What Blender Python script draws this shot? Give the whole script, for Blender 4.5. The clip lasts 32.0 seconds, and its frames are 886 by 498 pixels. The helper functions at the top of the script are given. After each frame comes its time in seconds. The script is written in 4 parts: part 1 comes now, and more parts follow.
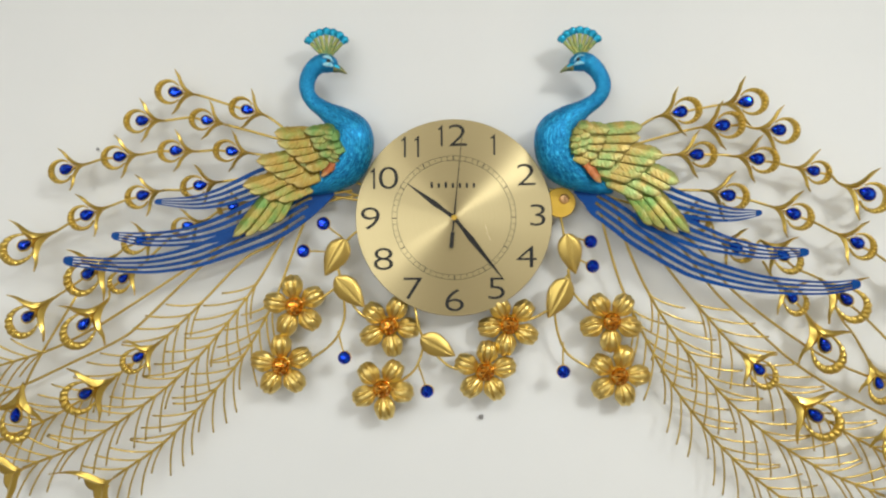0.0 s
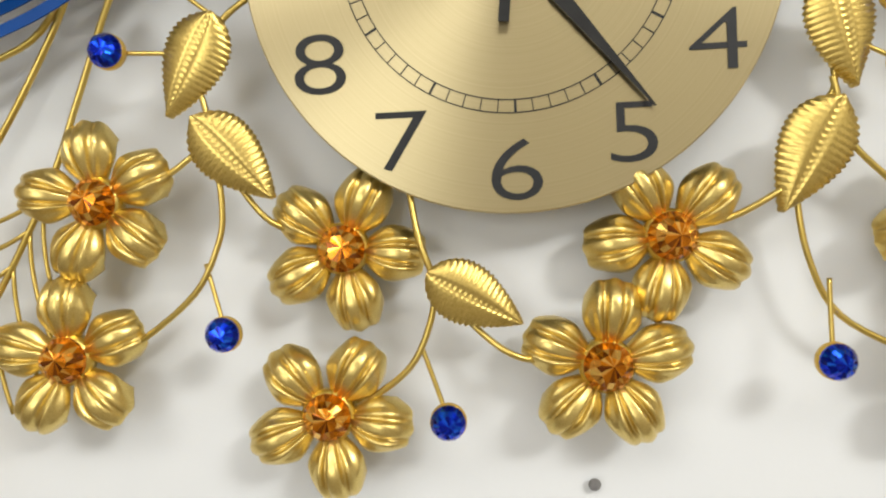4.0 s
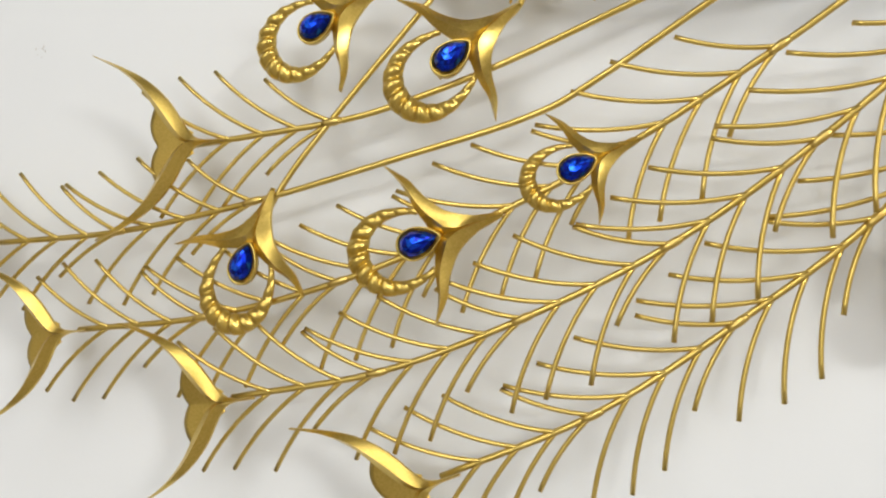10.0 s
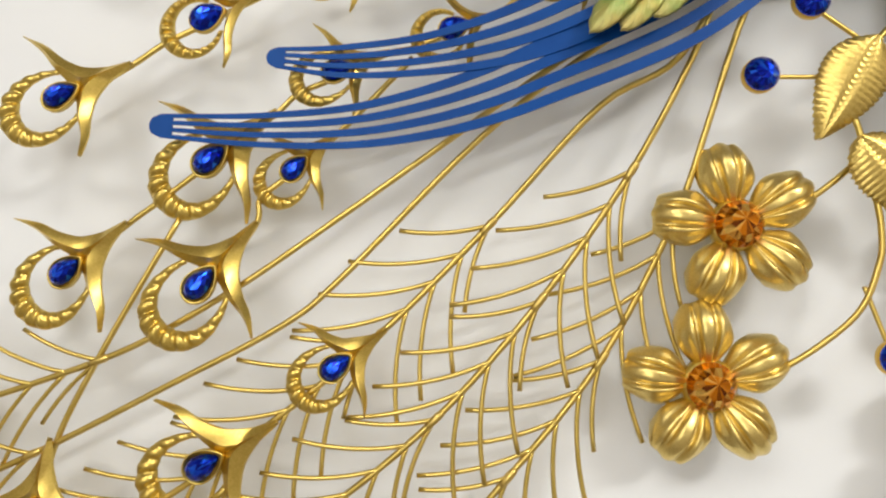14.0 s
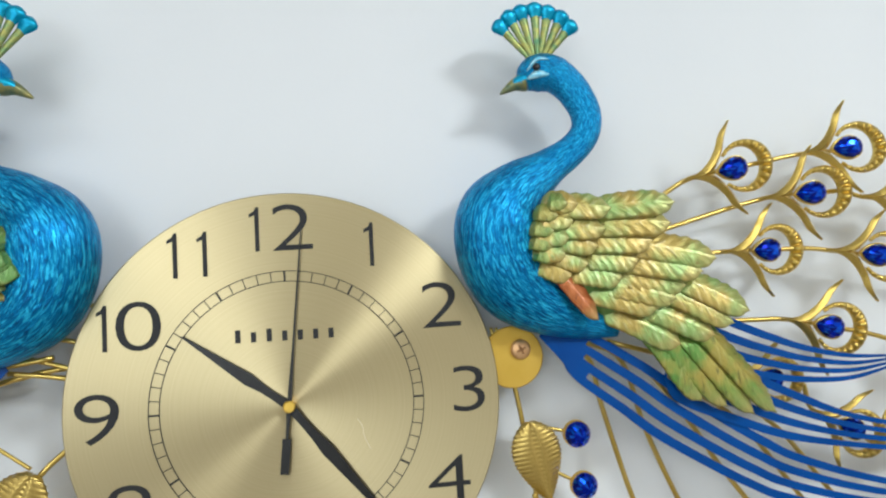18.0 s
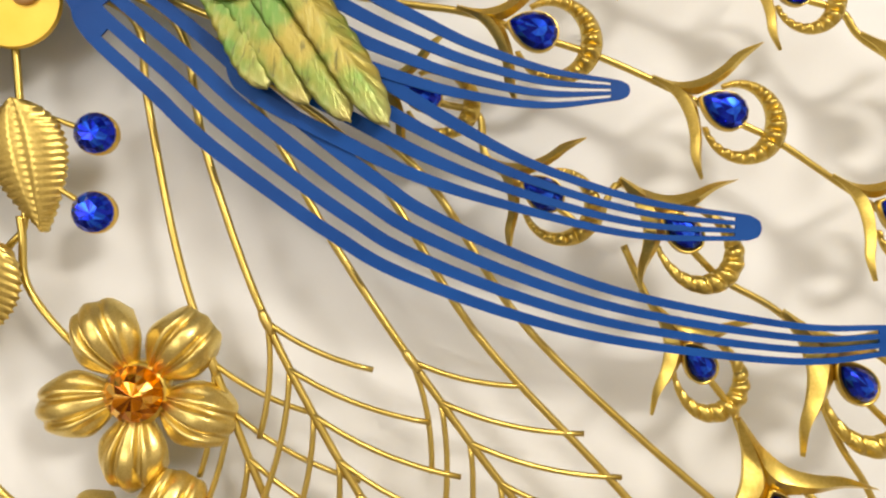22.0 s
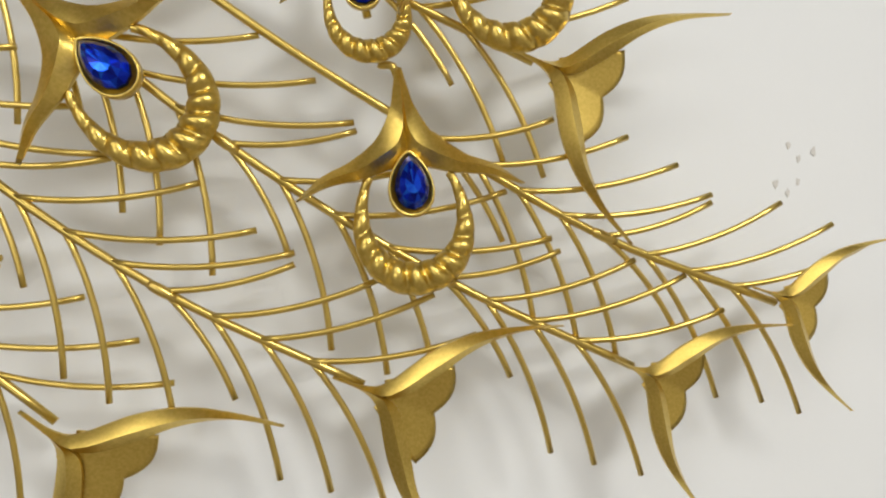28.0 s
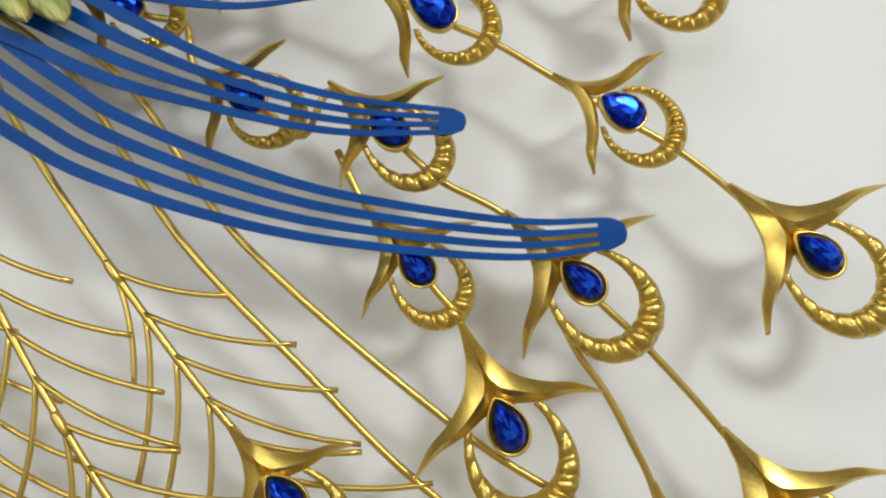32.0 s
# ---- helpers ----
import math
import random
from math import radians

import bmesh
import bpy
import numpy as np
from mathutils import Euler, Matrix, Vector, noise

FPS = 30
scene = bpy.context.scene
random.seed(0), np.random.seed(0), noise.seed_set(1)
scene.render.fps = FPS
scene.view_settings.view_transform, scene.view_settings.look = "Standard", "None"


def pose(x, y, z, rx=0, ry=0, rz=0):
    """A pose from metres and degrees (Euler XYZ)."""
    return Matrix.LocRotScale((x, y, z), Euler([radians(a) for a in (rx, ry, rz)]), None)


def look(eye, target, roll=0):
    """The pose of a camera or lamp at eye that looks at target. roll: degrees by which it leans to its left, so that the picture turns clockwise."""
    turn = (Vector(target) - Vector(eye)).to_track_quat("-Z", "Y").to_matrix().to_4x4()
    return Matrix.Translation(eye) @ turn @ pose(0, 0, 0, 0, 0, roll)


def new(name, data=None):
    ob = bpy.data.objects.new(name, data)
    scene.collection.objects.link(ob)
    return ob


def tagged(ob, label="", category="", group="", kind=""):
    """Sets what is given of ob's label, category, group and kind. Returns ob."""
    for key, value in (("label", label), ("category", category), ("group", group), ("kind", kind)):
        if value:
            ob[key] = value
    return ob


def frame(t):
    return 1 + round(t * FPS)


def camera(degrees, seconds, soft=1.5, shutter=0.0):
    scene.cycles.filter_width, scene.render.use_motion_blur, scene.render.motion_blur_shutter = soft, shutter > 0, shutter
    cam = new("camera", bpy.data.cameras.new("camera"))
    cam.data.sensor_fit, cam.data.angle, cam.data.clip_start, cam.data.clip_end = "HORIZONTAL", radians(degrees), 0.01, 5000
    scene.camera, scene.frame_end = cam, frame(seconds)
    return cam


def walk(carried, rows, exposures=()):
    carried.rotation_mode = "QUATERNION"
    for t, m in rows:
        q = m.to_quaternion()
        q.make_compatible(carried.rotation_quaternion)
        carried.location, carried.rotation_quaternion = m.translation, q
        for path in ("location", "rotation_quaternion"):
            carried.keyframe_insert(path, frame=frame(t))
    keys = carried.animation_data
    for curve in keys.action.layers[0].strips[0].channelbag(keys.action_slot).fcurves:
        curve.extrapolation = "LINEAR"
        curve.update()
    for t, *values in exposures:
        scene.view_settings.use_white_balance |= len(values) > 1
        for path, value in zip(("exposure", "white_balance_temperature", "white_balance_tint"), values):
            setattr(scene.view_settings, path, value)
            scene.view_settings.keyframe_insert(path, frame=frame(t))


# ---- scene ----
cam = camera(66.0, 32.0, soft=2.2)
PATH = [
    (0, (-0.0169, -1.0767, 1.4601), (-0.0173, -0.5767, 1.4567), -0.55),
    (0.5, (-0.0277, -0.9336, 1.4712), (-0.0280, -0.4336, 1.4715), -1.10),
    (1, (-0.0111, -0.7684, 1.4594), (-0.0117, -0.2684, 1.4637), -1.40),
    (1.5, (-0.0151, -0.6131, 1.4466), (-0.0202, -0.1132, 1.4382), -1.14),
    (2, (-0.0227, -0.5092, 1.4069), (-0.0356, -0.0096, 1.3922), -1.26),
    (2.5, (-0.0174, -0.4720, 1.3671), (-0.0313, 0.0277, 1.3555), -1.40),
    (4.5, (-0.0178, -0.3786, 1.3300), (-0.0563, 0.1199, 1.3325), -2.50),
    (5, (-0.0223, -0.3430, 1.3215), (-0.0558, 0.1493, 1.3530), -2.95),
    (5.5, (-0.0284, -0.3625, 1.3655), (-0.0639, 0.1356, 1.3903), -3.20),
    (6, (-0.0874, -0.4183, 1.4176), (-0.1300, 0.0785, 1.4527), -3.12),
    (6.5, (-0.1212, -0.4734, 1.4625), (-0.1858, 0.0197, 1.5143), -2.07),
    (7, (-0.1367, -0.5385, 1.5073), (-0.2205, -0.0496, 1.5701), -0.71),
    (7.5, (-0.1806, -0.5551, 1.4995), (-0.2928, -0.0725, 1.5664), 0.87),
    (8, (-0.2568, -0.5382, 1.4494), (-0.3870, -0.0587, 1.5052), 3.19),
    (8.5, (-0.3287, -0.4911, 1.4017), (-0.4446, -0.0059, 1.4353), 5.41),
    (9, (-0.3836, -0.4605, 1.3400), (-0.5020, 0.0249, 1.3585), 7.94),
    (9.5, (-0.4304, -0.4339, 1.2771), (-0.5471, 0.0523, 1.2819), 10.49),
    (10, (-0.4604, -0.4218, 1.2382), (-0.5716, 0.0657, 1.2370), 9.92),
    (10.5, (-0.4860, -0.4169, 1.2208), (-0.5867, 0.0728, 1.2180), 7.57),
    (11, (-0.5115, -0.4143, 1.1875), (-0.6029, 0.0771, 1.1760), 5.71),
    (11.5, (-0.5310, -0.4200, 1.1634), (-0.6176, 0.0723, 1.1486), 3.62),
    (12, (-0.5370, -0.4199, 1.1540), (-0.6178, 0.0734, 1.1397), 1.74),
    (12.5, (-0.5364, -0.4252, 1.1586), (-0.6141, 0.0685, 1.1460), 0.10),
    (13, (-0.5052, -0.4302, 1.1971), (-0.5832, 0.0637, 1.1964), -0.44),
    (13.5, (-0.4411, -0.4384, 1.2686), (-0.5044, 0.0573, 1.2857), -1.15),
    (14, (-0.3818, -0.4383, 1.3297), (-0.4240, 0.0585, 1.3679), -2.10),
    (14.5, (-0.3050, -0.4505, 1.3964), (-0.3321, 0.0469, 1.4395), -2.88),
    (15, (-0.2415, -0.4660, 1.4411), (-0.2474, 0.0318, 1.4879), -2.77),
    (15.5, (-0.1971, -0.4699, 1.4764), (-0.1853, 0.0272, 1.5295), -2.66),
    (17.5, (-0.0039, -0.4730, 1.5796), (0.0401, 0.0221, 1.6334), -3.82),
    (17.8, (0.0129, -0.5058, 1.5775), (0.0789, -0.0137, 1.6108), -3.62),
    (18, (0.0432, -0.5317, 1.5772), (0.1137, -0.0375, 1.6053), -3.08),
    (18.5, (0.1212, -0.5193, 1.5764), (0.1977, -0.0262, 1.6080), -1.51),
    (19, (0.1903, -0.4629, 1.5746), (0.2576, 0.0315, 1.6066), -0.51),
    (19.5, (0.2187, -0.4469, 1.5915), (0.2798, 0.0481, 1.6271), -0.14),
    (20, (0.2561, -0.4260, 1.5686), (0.3135, 0.0698, 1.5981), 0.72),
    (20.5, (0.2857, -0.3995, 1.5268), (0.3340, 0.0977, 1.5486), 0.87),
    (21, (0.3086, -0.3879, 1.4912), (0.3501, 0.1098, 1.5157), 1.63),
    (21.5, (0.3348, -0.3819, 1.4555), (0.3739, 0.1162, 1.4746), 3.59),
    (22, (0.3550, -0.3705, 1.4164), (0.3916, 0.1281, 1.4229), 4.75),
    (22.5, (0.3672, -0.3623, 1.3725), (0.4018, 0.1366, 1.3717), 5.90),
    (23, (0.3740, -0.3519, 1.3326), (0.4071, 0.1469, 1.3256), 6.56),
    (23.5, (0.3891, -0.3475, 1.2913), (0.4141, 0.1516, 1.2737), 6.79),
    (24, (0.4010, -0.3389, 1.2481), (0.4225, 0.1596, 1.2164), 6.99),
    (24.5, (0.3982, -0.3708, 1.2074), (0.4465, 0.1250, 1.1644), 6.59),
    (25, (0.4686, -0.3991, 1.1477), (0.5030, 0.0994, 1.1309), 5.58),
    (25.5, (0.5270, -0.3652, 1.0941), (0.5555, 0.1340, 1.0872), 5.98),
    (26, (0.5843, -0.3439, 1.0946), (0.6336, 0.1528, 1.0651), 6.18),
    (26.5, (0.6377, -0.3400, 1.0956), (0.7060, 0.1547, 1.0694), 5.30),
    (28.5, (0.6394, -0.3423, 1.1835), (0.7091, 0.1528, 1.1784), 3.25),
    (29, (0.6148, -0.3474, 1.2404), (0.6751, 0.1484, 1.2176), 2.66),
    (29.5, (0.6099, -0.3513, 1.2553), (0.6574, 0.1460, 1.2352), 2.56),
    (30, (0.5979, -0.3525, 1.2624), (0.6415, 0.1456, 1.2537), 2.56),
    (30.5, (0.5813, -0.3576, 1.2831), (0.6207, 0.1408, 1.2910), 2.16),
    (31, (0.5631, -0.3628, 1.3085), (0.5922, 0.1358, 1.3305), 2.14),
    (31.5, (0.5360, -0.3630, 1.3274), (0.5619, 0.1346, 1.3693), 2.38),
    (32, (0.5102, -0.3654, 1.3476), (0.5311, 0.1311, 1.4029), 2.85),
]
EXPOSURES = [(0, -0.14, 6950, 7), (2, 0.05, 7100, 9), (5, 0.03, 6800, 9), (6, 0.09, 6600, 8), (7, 0.07, 6350, 7), (8, 0.09, 6300, 8), (9, 0.15, 6850, 10), (10, 0.03, 6800, 10), (11, 0.07, 6600, 9), (13, 0.02, 6600, 9), (14, 0.1, 7050, 11), (15, 0.08, 6750, 8), (18, -0.07, 6200, 6), (20, -0.02, 6200, 6), (21, 0.08, 6950, 8), (22, 0.15, 7900, 13), (23, -0.18, 7600, 14), (24, -0.26, 7500, 12), (25, -0.25, 6850, 10), (26, -0.3, 6850, 9), (29, -0.27, 7000, 10), (30, -0.27, 6950, 10), (32, -0.25, 6750, 8)]
walk(cam, [(t, look(eye, target, roll)) for t, eye, target, roll in PATH], EXPOSURES)

# ---- light ----
world = bpy.data.worlds.new("room_light")
scene.world = world
world.use_nodes = True
world.node_tree.nodes["Background"].inputs[0].default_value = (0.75, 0.85, 1.0, 1)
world.node_tree.nodes["Background"].inputs[1].default_value = 0.12


def ceiling_panel(x, y, size_x, size_y, watts, colour):
    lamp = bpy.data.lights.new("ceiling_panel_light", "AREA")
    lamp.shape, lamp.size, lamp.size_y, lamp.energy, lamp.color = "RECTANGLE", size_x, size_y, watts, colour
    ob = new("ceiling_panel_light", lamp)
    ob.matrix_world = pose(x, y, 2.78)
    return ob


ceiling_panel(1.7, -2.3, 0.75, 0.75, 82, (0.96, 0.985, 1.0))
ceiling_panel(0.2, -1.7, 2.2, 0.7, 18, (0.99, 0.99, 0.985))
# left panel is an added fill, not a known lamp
ceiling_panel(-1.5, -2.4, 1.2, 1.2, 29, (0.98, 0.99, 1.0))

# added fill lamp in the wall behind the camera, no source known there
rear_fill = bpy.data.lights.new("rear_fill_light", "AREA")
rear_fill.shape, rear_fill.size, rear_fill.size_y, rear_fill.energy, rear_fill.color = "RECTANGLE", 1.7, 1.3, 33, (0.93, 0.97, 1.0)
new("rear_fill_light", rear_fill).matrix_world = pose(-1.35, -4.01, 1.55, 90, 0, 0)


# ---- materials ----
def material(name):
    m = bpy.data.materials.new(name)
    m.use_nodes = True
    return m, m.node_tree.nodes, m.node_tree.links, m.node_tree.nodes["Principled BSDF"]


def noise_mix(m, low, high, scale, detail=4.0, coords="Object", stretch=(1, 1, 1)):
    """A colour between low and high that follows a noise."""
    nodes, links = m.node_tree.nodes, m.node_tree.links
    co, mp = nodes.new("ShaderNodeTexCoord"), nodes.new("ShaderNodeMapping")
    mp.inputs["Scale"].default_value = stretch
    tex, ramp = nodes.new("ShaderNodeTexNoise"), nodes.new("ShaderNodeValToRGB")
    tex.inputs["Scale"].default_value, tex.inputs["Detail"].default_value = scale, detail
    ramp.color_ramp.elements[0].position, ramp.color_ramp.elements[1].position = 0.3, 0.7
    ramp.color_ramp.elements[0].color, ramp.color_ramp.elements[1].color = (*low, 1), (*high, 1)
    links.new(co.outputs[coords], mp.inputs[0])
    links.new(mp.outputs[0], tex.inputs["Vector"])
    links.new(tex.outputs["Fac"], ramp.inputs[0])
    return tex, ramp


def bump(m, tex, strength, distance):
    nodes, links = m.node_tree.nodes, m.node_tree.links
    b = nodes.new("ShaderNodeBump")
    b.inputs["Strength"].default_value, b.inputs["Distance"].default_value = strength, distance
    links.new(tex.outputs["Fac"], b.inputs["Height"])
    links.new(b.outputs[0], nodes["Principled BSDF"].inputs["Normal"])


def painted(name, low, high, scale, rough, metal=0.0, bumpy=0.0, distance=0.001, coords="Object", stretch=(1, 1, 1), coat=0.0, detail=4.0):
    m, nodes, links, p = material(name)
    tex, ramp = noise_mix(m, low, high, scale, detail, coords, stretch)
    links.new(ramp.outputs[0], p.inputs["Base Color"])
    p.inputs["Roughness"].default_value, p.inputs["Metallic"].default_value = rough, metal
    p.inputs["Coat Weight"].default_value = coat
    p.inputs["Coat Roughness"].default_value, p.inputs["Specular IOR Level"].default_value = 0.15, 0.4
    if bumpy:
        bump(m, tex, bumpy, distance)
    return m


def wall_paint():
    m, nodes, links, p = material("white_wall_paint")
    tex, ramp = noise_mix(m, (0.755, 0.785, 0.815), (0.80, 0.825, 0.85), 2.5, 6)
    fine = nodes.new("ShaderNodeTexNoise")
    fine.inputs["Scale"].default_value, fine.inputs["Detail"].default_value = 260, 3
    links.new(nodes["Texture Coordinate"].outputs["Object"], fine.inputs["Vector"])
    links.new(ramp.outputs[0], p.inputs["Base Color"])
    p.inputs["Roughness"].default_value = 0.65
    bump(m, fine, 0.08, 0.0006)
    return m


def spun_brass():
    m, nodes, links, p = material("spun_brass")
    co, sep, ring, comb = nodes.new("ShaderNodeTexCoord"), nodes.new("ShaderNodeVectorMath"), nodes.new("ShaderNodeTexNoise"), nodes.new("ShaderNodeValToRGB")
    sep.operation = "LENGTH"
    flat = nodes.new("ShaderNodeVectorMath")
    flat.operation = "MULTIPLY"
    flat.inputs[1].default_value = (1, 1, 0)
    links.new(co.outputs["Object"], flat.inputs[0])
    links.new(flat.outputs[0], sep.inputs[0])
    ring.noise_dimensions = "1D"
    ring.inputs["Scale"].default_value, ring.inputs["Detail"].default_value = 900, 3
    links.new(sep.outputs["Value"], ring.inputs["W"])
    comb.color_ramp.elements[0].color, comb.color_ramp.elements[1].color = (0.535, 0.446, 0.246, 1), (0.625, 0.530, 0.318, 1)
    links.new(ring.outputs["Fac"], comb.inputs[0])
    links.new(comb.outputs[0], p.inputs["Base Color"])
    p.inputs["Metallic"].default_value, p.inputs["Roughness"].default_value = 1.0, 0.37
    p.inputs["Anisotropic"].default_value, p.inputs["Anisotropic Rotation"].default_value = 0.9, 0.25
    tan = nodes.new("ShaderNodeTangent")
    tan.direction_type, tan.axis = "RADIAL", "Z"
    links.new(tan.outputs[0], p.inputs["Tangent"])
    return m


def feathered(name, gold, green, dark, level=0.40, pale=(0.66, 0.62, 0.36)):
    """Brushed pearl paint: gold and green clouds over the whole wing, a gold tip; along slanting barbs, groove shade
    and ridge highlights are painted into the colour.
    """
    m, nodes, links, p = material(name)

    def calc(kind, a, b):
        node = nodes.new("ShaderNodeMath")
        node.operation = kind
        for k, v in enumerate((a, b)):
            if isinstance(v, (int, float)):
                node.inputs[k].default_value = v
            else:
                links.new(v, node.inputs[k])
        return node.outputs[0]

    def mixed(fac, a, b):
        node = nodes.new("ShaderNodeMix")
        node.data_type = "RGBA"
        links.new(fac, node.inputs[0])
        for k, v in ((6, a), (7, b)):
            if isinstance(v, tuple):
                node.inputs[k].default_value = (*v, 1)
            else:
                links.new(v, node.inputs[k])
        return node.outputs[2]

    def ranged(v, low, high, most):
        node = nodes.new("ShaderNodeMapRange")
        links.new(v, node.inputs[0])
        node.inputs[1].default_value, node.inputs[2].default_value, node.inputs[4].default_value = low, high, most
        return node.outputs[0]

    geo, cloud, ramp = nodes.new("ShaderNodeNewGeometry"), nodes.new("ShaderNodeTexNoise"), nodes.new("ShaderNodeValToRGB")
    cloud.inputs["Scale"].default_value, cloud.inputs["Detail"].default_value = 42, 3
    links.new(geo.outputs["Position"], cloud.inputs["Vector"])
    links.new(cloud.outputs["Fac"], ramp.inputs[0])
    ramp.color_ramp.elements[0].position, ramp.color_ramp.elements[1].position = level, level + 0.20
    ramp.color_ramp.elements[0].color, ramp.color_ramp.elements[1].color = (*gold, 1), (*green, 1)
    uv, sep, info = nodes.new("ShaderNodeUVMap"), nodes.new("ShaderNodeSeparateXYZ"), nodes.new("ShaderNodeObjectInfo")
    links.new(uv.outputs[0], sep.inputs[0])
    off = calc("ABSOLUTE", calc("SUBTRACT", sep.outputs[1], 0.5), 0.0)
    slant = calc("SUBTRACT", sep.outputs[0], calc("MULTIPLY", off, 0.40))
    comb, barbs = nodes.new("ShaderNodeCombineXYZ"), nodes.new("ShaderNodeTexNoise")
    links.new(calc("MULTIPLY", slant, 19.0), comb.inputs[0])
    links.new(calc("MULTIPLY", sep.outputs[1], 3.4), comb.inputs[1])
    links.new(calc("MULTIPLY", info.outputs["Random"], 50.0), comb.inputs[2])
    barbs.inputs["Scale"].default_value, barbs.inputs["Detail"].default_value, barbs.inputs["Distortion"].default_value = 1.0, 3, 0.7
    links.new(comb.outputs[0], barbs.inputs["Vector"])
    tone = mixed(ranged(barbs.outputs["Fac"], 0.24, 0.42, 1.0), dark, ramp.outputs[0])
    tone = mixed(ranged(barbs.outputs["Fac"], 0.54, 0.76, 0.50), tone, pale)
    tone = mixed(ranged(sep.outputs[0], 0.72, 1.0, 0.60), tone, (0.60, 0.49, 0.19))
    links.new(tone, p.inputs["Base Color"])
    p.inputs["Metallic"].default_value, p.inputs["Roughness"].default_value = 0.45, 0.36
    p.inputs["Coat Weight"].default_value, p.inputs["Coat Roughness"].default_value = 0.30, 0.22
    bump(m, barbs, 0.55, 0.0010)
    return m


def plumage_paint():
    """Blue metallic paint over carved strokes that run along the body, with their highlights and groove shade put into
    the colour.
    """
    m, nodes, links, p = material("blue_metallic_plumage")
    uv, mp, tex, ramp = nodes.new("ShaderNodeUVMap"), nodes.new("ShaderNodeMapping"), nodes.new("ShaderNodeTexNoise"), nodes.new("ShaderNodeValToRGB")
    mp.inputs["Scale"].default_value = (58, 116, 1)
    tex.inputs["Scale"].default_value, tex.inputs["Detail"].default_value = 1.0, 3
    tex.inputs["Distortion"].default_value = 0.9
    links.new(uv.outputs[0], mp.inputs[0])
    links.new(mp.outputs[0], tex.inputs["Vector"])
    links.new(tex.outputs["Fac"], ramp.inputs[0])
    r = ramp.color_ramp
    r.elements[0].position, r.elements[0].color = 0.30, (0.0, 0.070, 0.21, 1)
    r.elements[1].position, r.elements[1].color = 0.66, (0.04, 0.54, 0.86, 1)
    mid = r.elements.new(0.5)
    mid.color = (0.001, 0.205, 0.50, 1)
    links.new(ramp.outputs[0], p.inputs["Base Color"])
    p.inputs["Metallic"].default_value, p.inputs["Roughness"].default_value = 0.7, 0.34
    bump(m, tex, 0.6, 0.0016)
    return m


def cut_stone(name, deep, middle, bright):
    """Foil-backed glass: the facets' glints are painted in, a random shade of base colour for each."""
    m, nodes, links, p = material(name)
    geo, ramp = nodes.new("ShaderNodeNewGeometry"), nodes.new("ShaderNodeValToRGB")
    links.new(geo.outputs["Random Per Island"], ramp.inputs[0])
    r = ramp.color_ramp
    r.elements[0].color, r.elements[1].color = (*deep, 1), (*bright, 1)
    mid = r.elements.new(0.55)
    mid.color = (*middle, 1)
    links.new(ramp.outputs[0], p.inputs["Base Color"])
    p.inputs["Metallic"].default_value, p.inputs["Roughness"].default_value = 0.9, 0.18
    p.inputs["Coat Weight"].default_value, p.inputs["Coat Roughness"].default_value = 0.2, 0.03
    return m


WALL = wall_paint()
PLAIN = painted("plain_room_paint", (0.46, 0.43, 0.39), (0.52, 0.49, 0.45), 2, 0.8)
FLOOR = painted("grey_floor_tile", (0.21, 0.18, 0.15), (0.27, 0.24, 0.20), 3, 0.4)
GOLD = painted("satin_gold", (0.60, 0.430, 0.100), (0.72, 0.530, 0.150), 60, 0.30, 1.0, 0.12, 0.0006)
ROD = painted("gold_wire", (0.59, 0.425, 0.105), (0.71, 0.525, 0.155), 45, 0.31, 1.0, 0.15, 0.0006)
PETALGOLD = painted("pale_gold_petal", (0.66, 0.490, 0.150), (0.80, 0.620, 0.240), 55, 0.33, 1.0, 0.12, 0.0005)
LEAFGOLD = painted("bright_gold_leaf", (0.64, 0.46, 0.125), (0.76, 0.57, 0.19), 50, 0.34, 1.0, 0.1, 0.0005)
BRASS = spun_brass()
BLACK = painted("black_enamel", (0.010, 0.010, 0.011), (0.018, 0.018, 0.018), 90, 0.35)
INK = painted("grey_black_print", (0.010, 0.011, 0.013), (0.018, 0.019, 0.021), 90, 0.55)
BLUE = painted("blue_satin_enamel", (0.000, 0.051, 0.245), (0.001, 0.071, 0.315), 30, 0.42, 0.0, 0.05, 0.0005)
BLUE.node_tree.nodes["Principled BSDF"].inputs["Specular IOR Level"].default_value = 0.16
PLUMAGE = plumage_paint()
FACE = painted("pale_blue_face_paint", (0.12, 0.50, 0.72), (0.45, 0.72, 0.80), 300, 0.4, 0.3)
CREST = painted("turquoise_crest", (0.0, 0.24, 0.46), (0.02, 0.42, 0.62), 220, 0.35, 0.6, 0.4, 0.0006)
CRESTSTEM = painted("green_gold_crest", (0.10, 0.24, 0.12), (0.42, 0.38, 0.10), 180, 0.4, 0.6)
BEAK = painted("olive_beak", (0.10, 0.16, 0.10), (0.34, 0.30, 0.10), 160, 0.35, 0.4)
WING = feathered("gold_green_feather", (0.42, 0.280, 0.050), (0.25, 0.32, 0.065), (0.15, 0.09, 0.014), 0.46, (0.68, 0.60, 0.31))
WINGPALE = feathered("pale_green_gold_feather", (0.47, 0.345, 0.085), (0.27, 0.40, 0.12), (0.20, 0.15, 0.03), 0.42, (0.70, 0.68, 0.42))
WINGGREEN = feathered("green_feather", (0.32, 0.28, 0.06), (0.12, 0.27, 0.06), (0.06, 0.09, 0.02), 0.34, (0.52, 0.58, 0.28))
